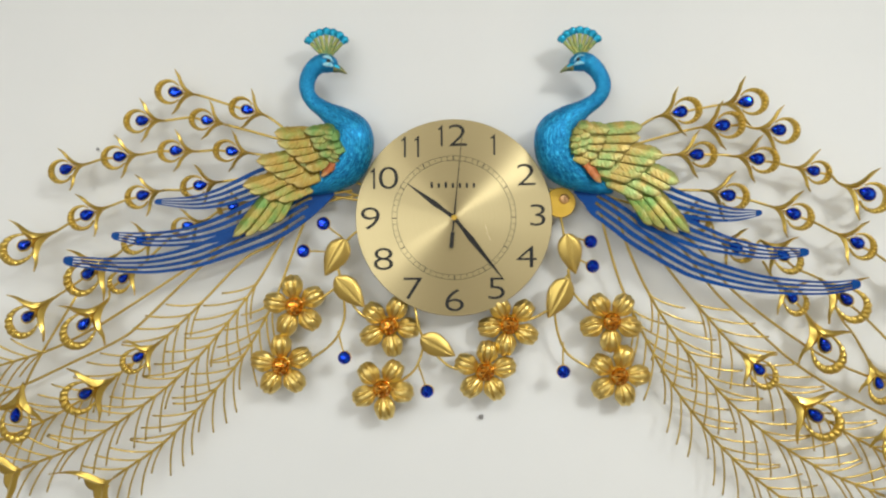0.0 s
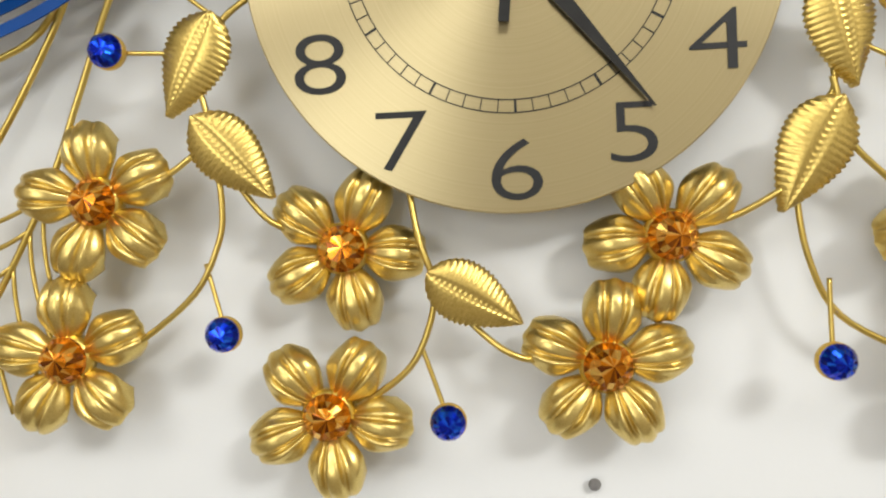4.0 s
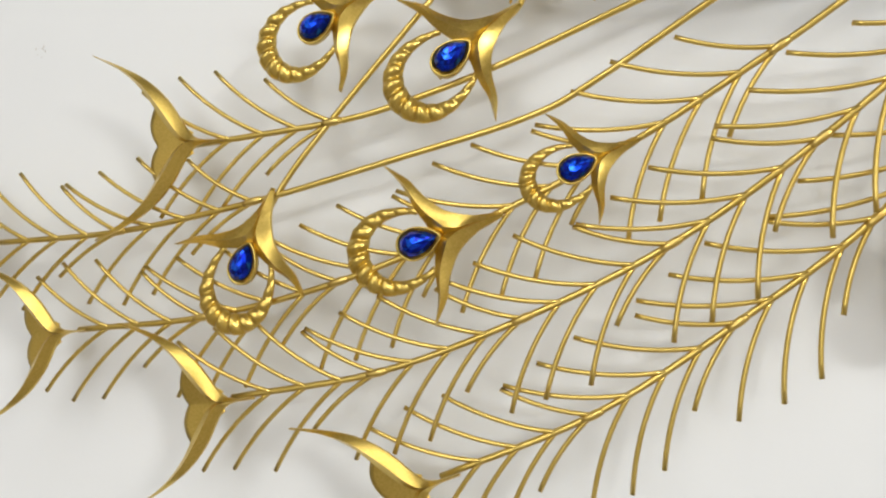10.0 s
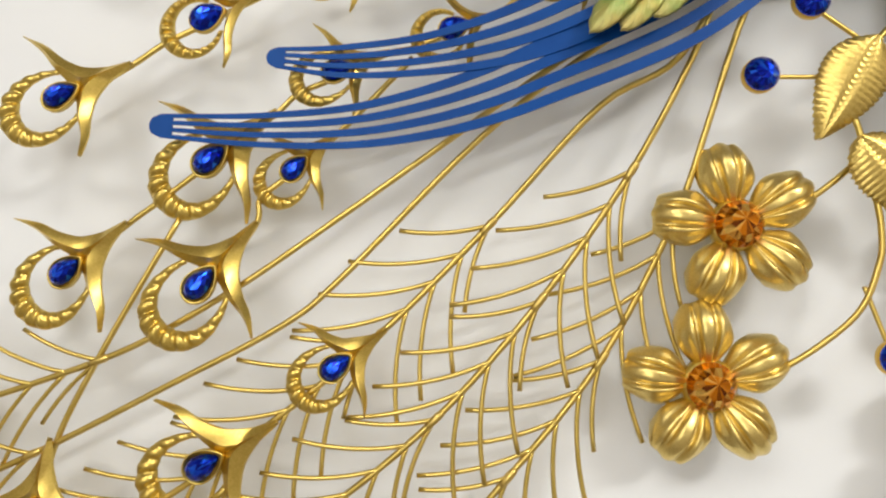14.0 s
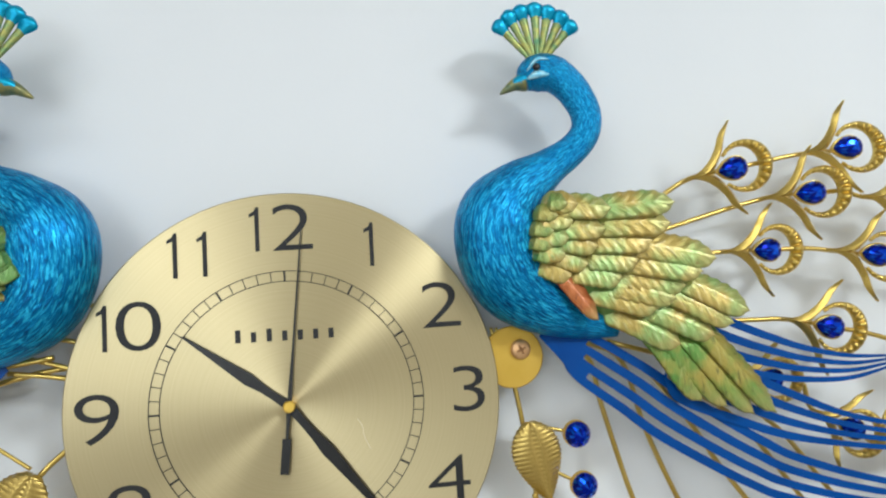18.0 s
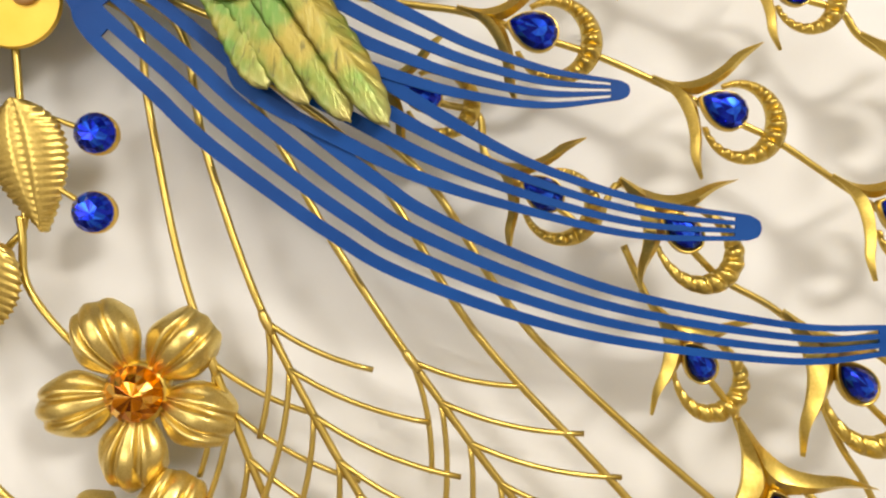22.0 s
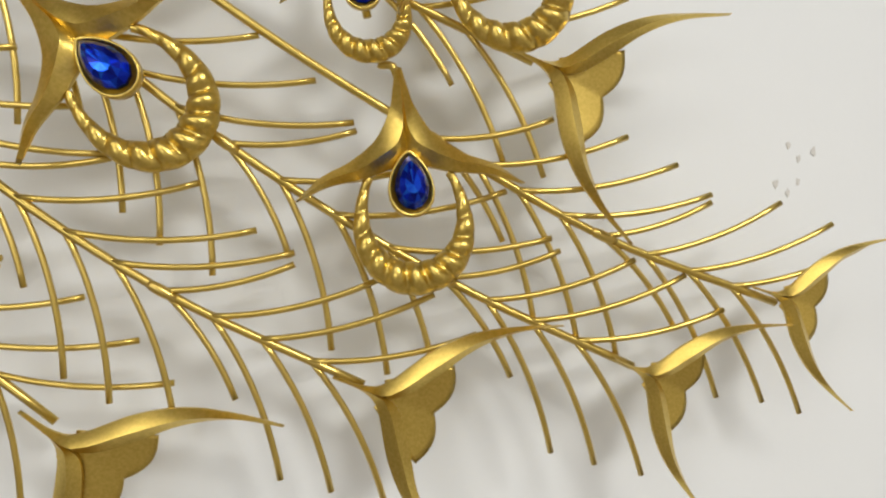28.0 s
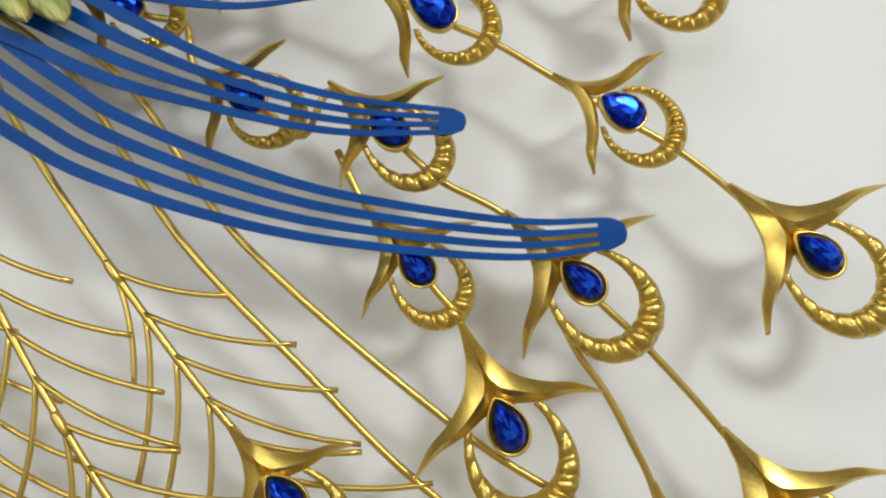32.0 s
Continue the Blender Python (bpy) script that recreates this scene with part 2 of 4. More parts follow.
TAILGREEN = feathered("long_green_feather", (0.38, 0.31, 0.06), (0.12, 0.27, 0.045), (0.08, 0.08, 0.02), 0.40, (0.50, 0.48, 0.20))
RED = feathered("rust_red_feather", (0.40, 0.115, 0.022), (0.30, 0.050, 0.012), (0.14, 0.030, 0.010), 0.42, (0.50, 0.20, 0.06))
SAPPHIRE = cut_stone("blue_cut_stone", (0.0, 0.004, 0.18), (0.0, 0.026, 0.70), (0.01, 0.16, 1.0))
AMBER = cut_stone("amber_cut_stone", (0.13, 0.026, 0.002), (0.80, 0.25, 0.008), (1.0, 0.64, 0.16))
PLATE = painted("yellow_gold_plate", (0.72, 0.47, 0.08), (0.80, 0.54, 0.11), 40, 0.42, 0.8)
SCREW = painted("copper_screw", (0.66, 0.38, 0.17), (0.76, 0.48, 0.25), 200, 0.40, 0.7)
SCUFF = painted("grey_scuff", (0.56, 0.55, 0.53), (0.70, 0.69, 0.67), 120, 0.8)
SLOT = painted("dark_copper", (0.28, 0.13, 0.05), (0.36, 0.18, 0.08), 200, 0.5, 0.5)
NAIL = painted("grey_metal_nail", (0.25, 0.25, 0.26), (0.4, 0.4, 0.41), 200, 0.45, 0.9)
SHINE = painted("pale_scratch", (0.75, 0.66, 0.45), (0.8, 0.72, 0.5), 200, 0.5, 0.4)


# ---- shapes ----
def mesh(name, verts, faces, mat, smooth=True, uvs=None):
    me = bpy.data.meshes.new(name)
    me.from_pydata([tuple(v) for v in verts], [], faces)
    me.materials.append(mat)
    if uvs is not None:
        layer = me.uv_layers.new(name="UVMap")
        for loop in me.loops:
            layer.data[loop.index].uv = uvs[loop.vertex_index]
    if smooth:
        me.polygons.foreach_set("use_smooth", [True] * len(me.polygons))
    me.update()
    return me


def child(name, me, parent, m=None, label=""):
    ob = new(name, me)
    ob.parent = parent
    if m is not None:
        ob.matrix_basis = m
    return tagged(ob, label)


def spline(points, steps=6):
    """A smooth line through the points."""
    p = [Vector(q) for q in points]
    p = [p[0] * 2 - p[1]] + p + [p[-1] * 2 - p[-2]]
    out = []
    for i in range(1, len(p) - 2):
        a, b, c, d = p[i - 1 : i + 3]
        for k in range(steps):
            s = k / steps
            out.append(0.5 * (2 * b + (c - a) * s + (2 * a - 5 * b + 4 * c - d) * s * s + (3 * b - a - 3 * c + d) * s**3))
    return out + [p[-2]]


def tube(line, radius, n=8, flat=1.0):
    """Verts, faces and uvs of a tube along a line; radius is a number or a function of 0..1. flat squashes it along z."""
    verts, faces, uvs = [], [], []
    count = len(line)
    side = None
    for i, q in enumerate(line):
        way = (line[min(i + 1, count - 1)] - line[max(i - 1, 0)]).normalized()
        up = Vector((0, 0, 1)) if abs(way.z) < 0.95 else Vector((0, 1, 0))
        side = way.cross(up).normalized()
        top = side.cross(way)
        r = radius(i / (count - 1)) if callable(radius) else radius
        for k in range(n):
            a = math.tau * k / n
            verts.append(q + side * (math.cos(a) * r) + top * (math.sin(a) * r * flat))
            uvs.append((i / (count - 1), k / n))
    for i in range(count - 1):
        for k in range(n):
            a, b = i * n + k, i * n + (k + 1) % n
            faces.append((a, b, b + n, a + n))
    faces += [tuple(range(n))[::-1], tuple(range((count - 1) * n, count * n))]
    return verts, faces, uvs


def rod(name, points, radius, parent, mat=None, label="", steps=6, n=8):
    v, f, _ = tube(spline(points, steps), radius, n)
    return child(name, mesh(name, v, f, mat or ROD), parent, label=label)


def shell(fn, nu, nv, thick):
    """A sheet from fn(u, v), u in 0..1 and v in -1..1, with a back and a rim."""
    verts, faces, uvs = [], [], []
    for back in (0, 1):
        for i in range(nu + 1):
            for j in range(nv + 1):
                u, v = i / nu, 2 * j / nv - 1
                x, y, z = fn(u, v)
                verts.append((x, y, z - thick * back))
                uvs.append((u, v * 0.5 + 0.5))
    w, off = nv + 1, (nu + 1) * (nv + 1)
    for i in range(nu):
        for j in range(nv):
            a = i * w + j
            faces.append((a, a + w, a + w + 1, a + 1))
            faces.append((off + a, off + a + 1, off + a + w + 1, off + a + w))
    rim = [j for j in range(nv)] + [nv + i * w for i in range(nu)] + [nu * w + nv - j for j in range(nv)] + [(nu - i) * w for i in range(nu)]
    for k, a in enumerate(rim):
        b = rim[(k + 1) % len(rim)]
        faces.append((a, b, off + b, off + a))
    return verts, faces, uvs


def frame_on(ax, ay, bx, by, depth, scale=None):
    """A pose at a whose x axis runs to b and whose z axis leaves the wall, scaled to that length unless told."""
    a, b = Vector((ax, ay, depth)), Vector((bx, by, depth))
    size = (b - a).length if scale is None else scale
    return Matrix.Translation(a) @ Matrix.Rotation(math.atan2(by - ay, bx - ax), 4, "Z") @ Matrix.Scale(size, 4)


def wall_thing(name, label, category, group=""):
    """An empty on the wall behind the dial: x to the right, y up, z away from the wall."""
    ob = new(name)
    ob.matrix_world = pose(0, 0, 1.5, 90, 0, 0)
    return tagged(ob, label, category, group)


# ---- room ----
def slab(name, x0, x1, y0, y1, z0, z1, mat, label, category):
    v = [(x, y, z) for x in (x0, x1) for y in (y0, y1) for z in (z0, z1)]
    f = [(0, 1, 3, 2), (4, 6, 7, 5), (0, 4, 5, 1), (2, 3, 7, 6), (0, 2, 6, 4), (1, 5, 7, 3)]
    ob = new(name, mesh(name, v, f, mat, False))
    return tagged(ob, label, category, kind="structure")


slab("wall_north", -2.6, 3.0, 0.0, 0.12, 0.0, 2.8, WALL, "smooth white painted wall behind the clock", "wall")
def wall_with_opening(name, x0, x1, y0, y1, z0, z1, ox0, ox1, oz0, oz1, mat, label):
    """A wall along x with one rectangular opening through it."""
    xs, zs = (x0, ox0, ox1, x1), (z0, oz0, oz1, z1)
    verts = [(x, y, z) for y in (y0, y1) for z in zs for x in xs]
    faces = [(0, 3, 19, 16)[::-1], (12, 28, 31, 15)[::-1], (0, 16, 28, 12)[::-1], (3, 15, 31, 19)[::-1]]
    for j in range(3):
        for i in range(3):
            if (i, j) != (1, 1):
                a = j * 4 + i
                faces += [(a, a + 1, a + 5, a + 4), (a + 16, a + 20, a + 21, a + 17)]
    faces += [(5, 6, 22, 21), (10, 9, 25, 26), (9, 5, 21, 25), (6, 10, 26, 22)]
    ob = new(name, mesh(name, verts, faces, mat, False))
    return tagged(ob, label, "wall", kind="structure")


# the opening is added only to hold the rear fill lamp
wall_with_opening("wall_south", -2.6, 3.0, -4.12, -4.0, 0.0, 2.8, -2.2, -0.5, 0.9, 2.2, PLAIN, "plain pale wall with an opening added for the fill lamp, closing the room")
slab("wall_east", 3.0, 3.12, -4.12, 0.12, 0.0, 2.8, PLAIN, "plain pale wall closing the room", "wall")
slab("wall_west", -2.72, -2.6, -4.12, 0.12, 0.0, 2.8, PLAIN, "plain pale wall closing the room", "wall")
slab("floor", -2.72, 3.12, -4.12, 0.12, -0.1, 0.0, FLOOR, "plain dark grey floor of the room", "floor")
slab("ceiling", -2.72, 3.12, -4.12, 0.12, 2.8, 2.9, PLAIN, "plain pale ceiling of the room", "ceiling")


# ---- clock ----
clock = wall_thing("wall_clock", "round spun-brass wall clock with black numerals and hands", "clock")
DIAL = Matrix.Translation((-0.0005, 0.0005, 0.0))


def disc(r, z0, z1, n=96, soft=0.0008):
    verts, faces = [], []
    for rr, z in ((r, z0), (r, z1 - soft), (r - soft, z1)):
        verts += [(rr * math.cos(math.tau * k / n), rr * math.sin(math.tau * k / n), z) for k in range(n)]
    for ring in range(2):
        for k in range(n):
            a, b = ring * n + k, ring * n + (k + 1) % n
            faces.append((a, b, b + n, a + n))
    return verts, faces + [tuple(range(n))[::-1], tuple(range(2 * n, 3 * n))]


def band(r0, r1, z, n=160):
    verts = [(r * math.cos(math.tau * k / n), r * math.sin(math.tau * k / n), h) for h in (z, z + 0.0003) for r in (r0, r1) for k in range(n)]
    faces = []
    for k in range(n):
        j = (k + 1) % n
        faces += [(2 * n + k, 3 * n + k, 3 * n + j, 2 * n + j), (k, 2 * n + k, 2 * n + j, j), (n + k, n + j, 3 * n + j, 3 * n + k)]
    return verts, faces


def bar(x0, x1, y0, y1, z0, z1):
    v = [(x, y, z) for x in (x0, x1) for y in (y0, y1) for z in (z0, z1)]
    return v, [(0, 1, 3, 2), (4, 6, 7, 5), (0, 4, 5, 1), (2, 3, 7, 6), (0, 2, 6, 4), (1, 5, 7, 3)]


FRONT = 0.0380
v, f = disc(0.1498, FRONT - 0.0035, FRONT, 128)
child("dial", mesh("dial", v, f, BRASS, False), clock, DIAL, "spun brass dial plate with radial sheen")
v, f = disc(0.055, 0.004, FRONT - 0.0035, 48)
child("movement_case", mesh("movement_case", v, f, BLACK, False), clock, DIAL, "black plastic clock movement case")
for r0, r1 in ((0.0868, 0.0874), (0.0940, 0.0946)):
    v, f = band(r0, r1, FRONT + 0.0001)
    child("minute_circle", mesh("minute_circle", v, f, INK, False), clock, DIAL)
thin = mesh("minute_mark", *bar(0.0872, 0.0942, -0.0003, 0.0003, FRONT + 0.0001, FRONT + 0.0004), INK, False)
thick = mesh("hour_mark", *bar(0.0872, 0.0942, -0.0007, 0.0007, FRONT + 0.0001, FRONT + 0.0004), INK, False)
for k in range(60):
    hour = k % 5 == 0
    child("hour_mark" if hour else "minute_mark", thick if hour else thin, clock, DIAL @ Matrix.Rotation(math.tau * k / 60, 4, "Z"))


def text_mesh(name, words, height, mat):
    """Flat raised lettering, centred, of the given height."""
    data = bpy.data.curves.new(name, "FONT")
    data.body, data.size, data.extrude, data.offset = words, 1.0, 0.004, -0.011
    data.align_x, data.align_y, data.resolution_u = "CENTER", "CENTER", 5
    tmp = bpy.data.objects.new(name, data)
    me = bpy.data.meshes.new_from_object(tmp)
    bpy.data.objects.remove(tmp)
    co = np.array([q.co for q in me.vertices])
    low, high = co.min(0), co.max(0)
    mid = (low + high) / 2
    for q in me.vertices:
        q.co = ((q.co.x - mid[0]) * 1.42, q.co.y - mid[1], q.co.z)
    for q in me.vertices:
        q.co = q.co * (height / (high[1] - low[1]))
    me.materials.clear()
    me.materials.append(mat)
    return me


def one_mesh(height):
    """The numeral 1 with its flag."""
    o = [(0.055, -0.5), (0.055, 0.5), (-0.01, 0.5), (-0.05, 0.41), (-0.16, 0.345), (-0.16, 0.27), (-0.04, 0.315), (-0.04, -0.5)]
    n = len(o)
    verts = [(x * height, y * height, z) for z in (-0.0001, 0.0001) for x, y in o]
    return verts, [tuple(range(n))] + [tuple(range(n, 2 * n))[::-1]] + [(k, n + k, n + (k + 1) % n, (k + 1) % n) for k in range(n)]


NUMERALS = [("1", -0.0180, 0.1247), ("2", 0.0067, 0.1253), ("1", 0.0619, 0.1107), ("2", 0.1104, 0.0645), ("3", 0.1274, 0.0028), ("4", 0.1098, -0.0602), ("5", 0.0636, -0.1081), ("6", -0.0005, -0.1256), ("7", -0.0633, -0.1070), ("8", -0.1081, -0.0618), ("9", -0.1273, 0.0002), ("1", -0.1213, 0.0608), ("0", -0.0991, 0.0614), ("1", -0.0740, 0.1084), ("1", -0.0540, 0.1088)]
for digit, x, y in NUMERALS:
    tall = 0.0315 if digit == "1" else 0.0338 if digit in "0689" else 0.0328
    me = mesh("numeral", *one_mesh(tall), INK, False) if digit == "1" else text_mesh("numeral", digit, tall, INK)
    child("numeral", me, clock, DIAL @ Matrix.Translation((x, y, FRONT + 0.0004)))
# maker's name, shown as plain bars
for k in range(7):
    v, f = bar(-0.0018, 0.0018, -0.0035, 0.0035 + (0.002 if k in (0, 2) else 0), FRONT + 0.0001, FRONT + 0.0004)
    child("maker_mark", mesh("maker_mark", v, f, INK, False), clock, DIAL @ Matrix.Translation((-0.0335 + 0.0107 * k, 0.0490, 0)))


def hand(name, angle, outline, z, label):
    """A flat hand from half-widths along its length, pointing at an angle clockwise from twelve."""
    verts, faces, n = [], [], len(outline)
    for h in (z, z + 0.0012):
        for side in (1, -1):
            verts += [(w * side, y, h) for y, w in outline]
    for i in range(n - 1):
        a, b, c, d = i, n + i, 2 * n + i, 3 * n + i
        faces += [(c, d, d + 1, c + 1), (a, a + 1, b + 1, b), (a, c, c + 1, a + 1), (b, b + 1, d + 1, d)]
    faces += [(0, n, 3 * n, 2 * n), (n - 1, 3 * n - 1, 4 * n - 1, 2 * n - 1)]
    return child(name, mesh(name, verts, faces, BLACK, False), clock, DIAL @ Matrix.Rotation(math.radians(-angle), 4, "Z"), label)


hand("hour_hand", 306.6, [(-0.004, 0.0028), (0, 0.0034), (0.012, 0.0027), (0.022, 0.0028), (0.034, 0.0043), (0.088, 0.0005)], 0.0395, "black tapered hour hand")
hand("minute_hand", 141.8, [(-0.004, 0.0028), (0, 0.0034), (0.012, 0.0027), (0.026, 0.0030), (0.040, 0.0044), (0.121, 0.0005)], 0.0412, "long black tapered minute hand")
hand("second_hand", 6, [(-0.046, 0.0030), (-0.022, 0.0030), (-0.0219, 0.0009), (0, 0.0016), (0.04, 0.0007), (0.123, 0.0004)], 0.0430, "thin black second hand with a counterweight")
v, f = disc(0.0042, FRONT, 0.0455, 24)
child("hand_cap", mesh("hand_cap", v, f, PLATE, False), clock, DIAL, "small brass centre cap")
rod("dial_scratch", [(0.046, -0.012, FRONT + 0.0001), (0.0495, -0.018, FRONT + 0.0001), (0.0500, -0.024, FRONT + 0.0001), (0.0545, -0.034, FRONT + 0.0001)], 0.0004, clock, SHINE)


# ---- plumes ----
def horn_pair(name, outer_points, inner_points, lift, rise, crest=0.56, fork_at=0.16):
    """Two mirrored horns of folded sheet between an outer and an inner edge, with a sharp crest that forks near the stem."""
    verts, faces, creased, rows = [], [], set(), 7
    for side in (1, -1):
        start = len(verts)
        outer, inner = spline([(x, y, 0) for x, y in outer_points], 5), spline([(x, y, 0) for x, y in inner_points], 5)
        n = len(outer)
        for i in range(n):
            u = i / (n - 1)
            high = lift * (0.45 + 0.55 * math.sin(math.pi * min(1, 0.15 + u * 0.80))) * min(1.0, 0.5 + 2.5 * u)
            fork = max(0.0, min(1.0, (u - fork_at) / 0.16))
            c, low = crest + (0.97 - crest) * (1 - fork), 0.10 + 0.85 * (1 - fork)
            for s, z in ((0.0, 0.12), (c * 0.5, 0.62), (c, 1.0), (0.5 + c / 2, 0.5 + low / 2 - 0.05 * fork), (1.0, low), (1.0, -0.35), (0.0, -0.35)):
                q = outer[i].lerp(inner[i], s)
                verts.append((q.x, q.y * side, z * high + rise * u * u))
        for i in range(n - 1):
            for k in range(rows):
                a, b = start + i * rows + k, start + i * rows + (k + 1) % rows
                q = (a, a + rows, b + rows, b)
                faces.append(q if side < 0 else q[::-1])
                if k in (0, 2, 4, 5, 6):
                    creased.add((a, a + rows))
        for end in (start, start + (n - 1) * rows):
            faces.append(tuple(range(end, end + rows)))
    me = mesh(name, verts, faces, GOLD)
    sharp = me.attributes.new("sharp_edge", "BOOLEAN", "EDGE")
    for edge in me.edges:
        sharp.data[edge.index].value = tuple(sorted(edge.vertices)) in creased
    return me


def crescent_mesh(beads=17):
    """A flat crescent band, thin at its open ends and broad at the far bow, with beaded cross ribs and a plain outer rim."""
    verts, faces, rows, count = [], [], 8, 205
    for i in range(count):
        s = i / (count - 1)
        a = math.radians(146 * (2 * s - 1))
        bow = (0.5 + 0.5 * math.cos(a)) ** 1.2
        out = Vector((math.cos(a), math.sin(a) * 0.93, 0))
        edge = Vector((0.675, 0, 0.0)) + out * 0.325
        width = 0.035 + 0.115 * bow
        hill = abs(math.sin(math.pi * beads * (s + 0.04 * math.sin(math.tau * s)))) ** 0.75
        top = 0.020 + 0.030 * bow
        for r, z in ((0.0, -0.02), (0.0, 0.35), (0.14, 0.55), (0.34, 0.40 + 0.65 * hill), (0.62, 0.38 + 0.72 * hill), (0.90, 0.25 + 0.42 * hill), (1.0, 0.05), (1.0, -0.3)):
            verts.append(edge - out * (width * r) + Vector((0, 0, top * z * 1.7)))
    for i in range(count - 1):
        for k in range(rows):
            p, q = i * rows + k, i * rows + (k + 1) % rows
            faces.append((p, q, q + rows, p + rows))
    return verts, faces + [tuple(range(rows))[::-1], tuple(range((count - 1) * rows, count * rows))]


def rope_mesh(width, middle, reach, open_angle):
    """A horseshoe of twisted rope, thin at its open ends and thick at the far bow, its strands parted by slanting creases on the front."""
    verts, faces, n, count = [], [], 14, 221
    for i in range(count):
        s = i / (count - 1)
        a = math.radians(open_angle * (2 * s - 1))
        centre = Vector((middle + reach * math.cos(a), width * math.copysign(abs(math.sin(a)) ** (0.6 if math.cos(a) < 0 else 1.0), a) * (1.0 + 0.06 * math.cos(a)), 0.02))
        out = Vector((math.cos(a), math.sin(a), 0))
        bow = math.sin(math.pi * s)
        base = 0.021 + 0.059 * bow**1.8
        for k in range(n):
            b = math.tau * k / n
            front = max(0.0, math.sin(b)) ** 0.5
            turn = 13.0 * s + 0.16 * b + 0.07 * math.sin(9 * s)
            crease = abs(math.sin(math.pi * turn)) ** 0.75
            lean = 0.10 * ((turn % 1.0) - 0.5)
            r = base * (1.0 - (0.08 + 0.50 * front) * (1 - crease) + lean * front)
            verts.append(centre + out * (math.cos(b) * r) + Vector((0, 0, math.sin(b) * r * 0.85)))
    for i in range(count - 1):
        for k in range(n):
            p, q = i * n + k, i * n + (k + 1) % n
            faces.append((p, p + n, q + n, q))
    return verts, faces + [tuple(range(n)), tuple(range((count - 1) * n, count * n))[::-1]]


def drop_outline(n, length, width, point=0.55):
    """A tear shape, pointed towards -x."""
    out = []
    for k in range(n):
        a = math.tau * k / n
        x = -math.cos(a)
        y = math.sin(a) * (math.sin(a / 2) ** point if a else 0)
        out.append((x * length / 2, y * width / 2))
    return out


def facets(verts, faces):
    """The same faces, each with its own corners."""
    out, own = [], []
    for face in faces:
        own.append(tuple(range(len(out), len(out) + len(face))))
        out += [verts[k] for k in face]
    return out, own


def stone_mesh(length, width, n=14):
    o = drop_outline(n, length, width)
    verts = [(x, y, 0.0) for x, y in o]
    verts += [(x, y, 0.030) for x, y in o]
    verts += [(x * 0.78, y * 0.78, 0.066) for x, y in o]
    verts += [(x * 0.46, y * 0.46, 0.088) for x, y in o] + [(0.02, 0, 0.092)]
    faces = []
    for r in range(3):
        for k in range(n):
            j = (k + 1) % n
            a, b, c, d = r * n + k, r * n + j, (r + 1) * n + j, (r + 1) * n + k
            faces += [(a, b, c), (a, c, d)] if (k + r) % 2 else [(a, b, d), (b, c, d)]
    faces += [(3 * n + k, 3 * n + (k + 1) % n, 4 * n) for k in range(n)]
    faces.append(tuple(range(n))[::-1])
    return verts, faces


def bezel_mesh(length, width, n=28):
    o = drop_outline(n, length, width)
    verts = [(x * s, y * s, z) for s, z in ((1.0, -0.015), (1.0, 0.028), (0.96, 0.036), (0.88, 0.030), (0.85, 0.012)) for x, y in o]
    faces = [(r * n + k, r * n + (k + 1) % n, (r + 1) * n + (k + 1) % n, (r + 1) * n + k) for r in range(4) for k in range(n)]
    return verts, faces + [tuple(range(n))[::-1], tuple(range(4 * n, 5 * n))]


KIT = {}
HORNS = {
    "small": ([(-0.08, 0.014), (0.06, 0.030), (0.17, 0.078), (0.272, 0.168), (0.346, 0.282), (0.402, 0.415), (0.52, 0.545)], [(-0.08, 0.0), (0.12, 0.0), (0.262, 0.020), (0.345, 0.112), (0.416, 0.238), (0.468, 0.390), (0.530, 0.533)]),
    "large": ([(-0.05, 0.016), (0.05, 0.036), (0.148, 0.062), (0.283, 0.138), (0.38, 0.262), (0.446, 0.40), (0.55, 0.525)], [(-0.05, 0.0), (0.10, 0.0), (0.39, 0.0), (0.432, 0.10), (0.468, 0.22), (0.492, 0.37), (0.552, 0.515)]),
}
for kind, width, stone_l, stone_w in (("small", 0.262, 0.325, 0.275), ("large", 0.240, 0.272, 0.205), ("mid", 0.240, 0.325, 0.250)):
    KIT[kind] = {
        "claw": horn_pair("claw", *HORNS["large" if kind == "mid" else kind], 0.050 if kind == "small" else 0.058, 0.09),
        "rope_ring": mesh("rope_ring", *(crescent_mesh() if kind == "small" else rope_mesh(width, 0.660, 0.282, 136)), GOLD),
        "bezel": mesh("bezel", *bezel_mesh(stone_l + (0.03 if kind == "small" else 0.075), stone_w + (0.03 if kind == "small" else 0.075)), GOLD),
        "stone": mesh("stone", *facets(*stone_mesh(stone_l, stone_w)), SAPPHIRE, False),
    }


def eye_plume(bird, kind, ax, ay, bx, by, depth=0.040):
    """A peacock eye from its stem end a to the far bow of its ring b."""
    kit = KIT[kind]
    askew = Matrix.Rotation(random.uniform(-0.09, 0.09), 4, "Y") @ Matrix.Rotation(random.uniform(-0.08, 0.08), 4, "X")
    claw = child("eye_plume", kit["claw"], bird, frame_on(ax, ay, bx, by, depth) @ askew, "gold claw with a rope ring and a blue teardrop stone")
    child("rope_ring" if kind != "small" else "beaded_ring", kit["rope_ring"], claw)
    at = Matrix.Translation((0.475 if kind == "small" else 0.505, 0, 0.035)) @ Matrix.Scale(1.08 if kind == "small" else 0.90, 4)
    child("bezel", kit["bezel"], claw, at)
    child("stone", kit["stone"], claw, at @ Matrix.Translation((0, 0, 0.025)), "faceted sapphire-blue stone")
    return claw


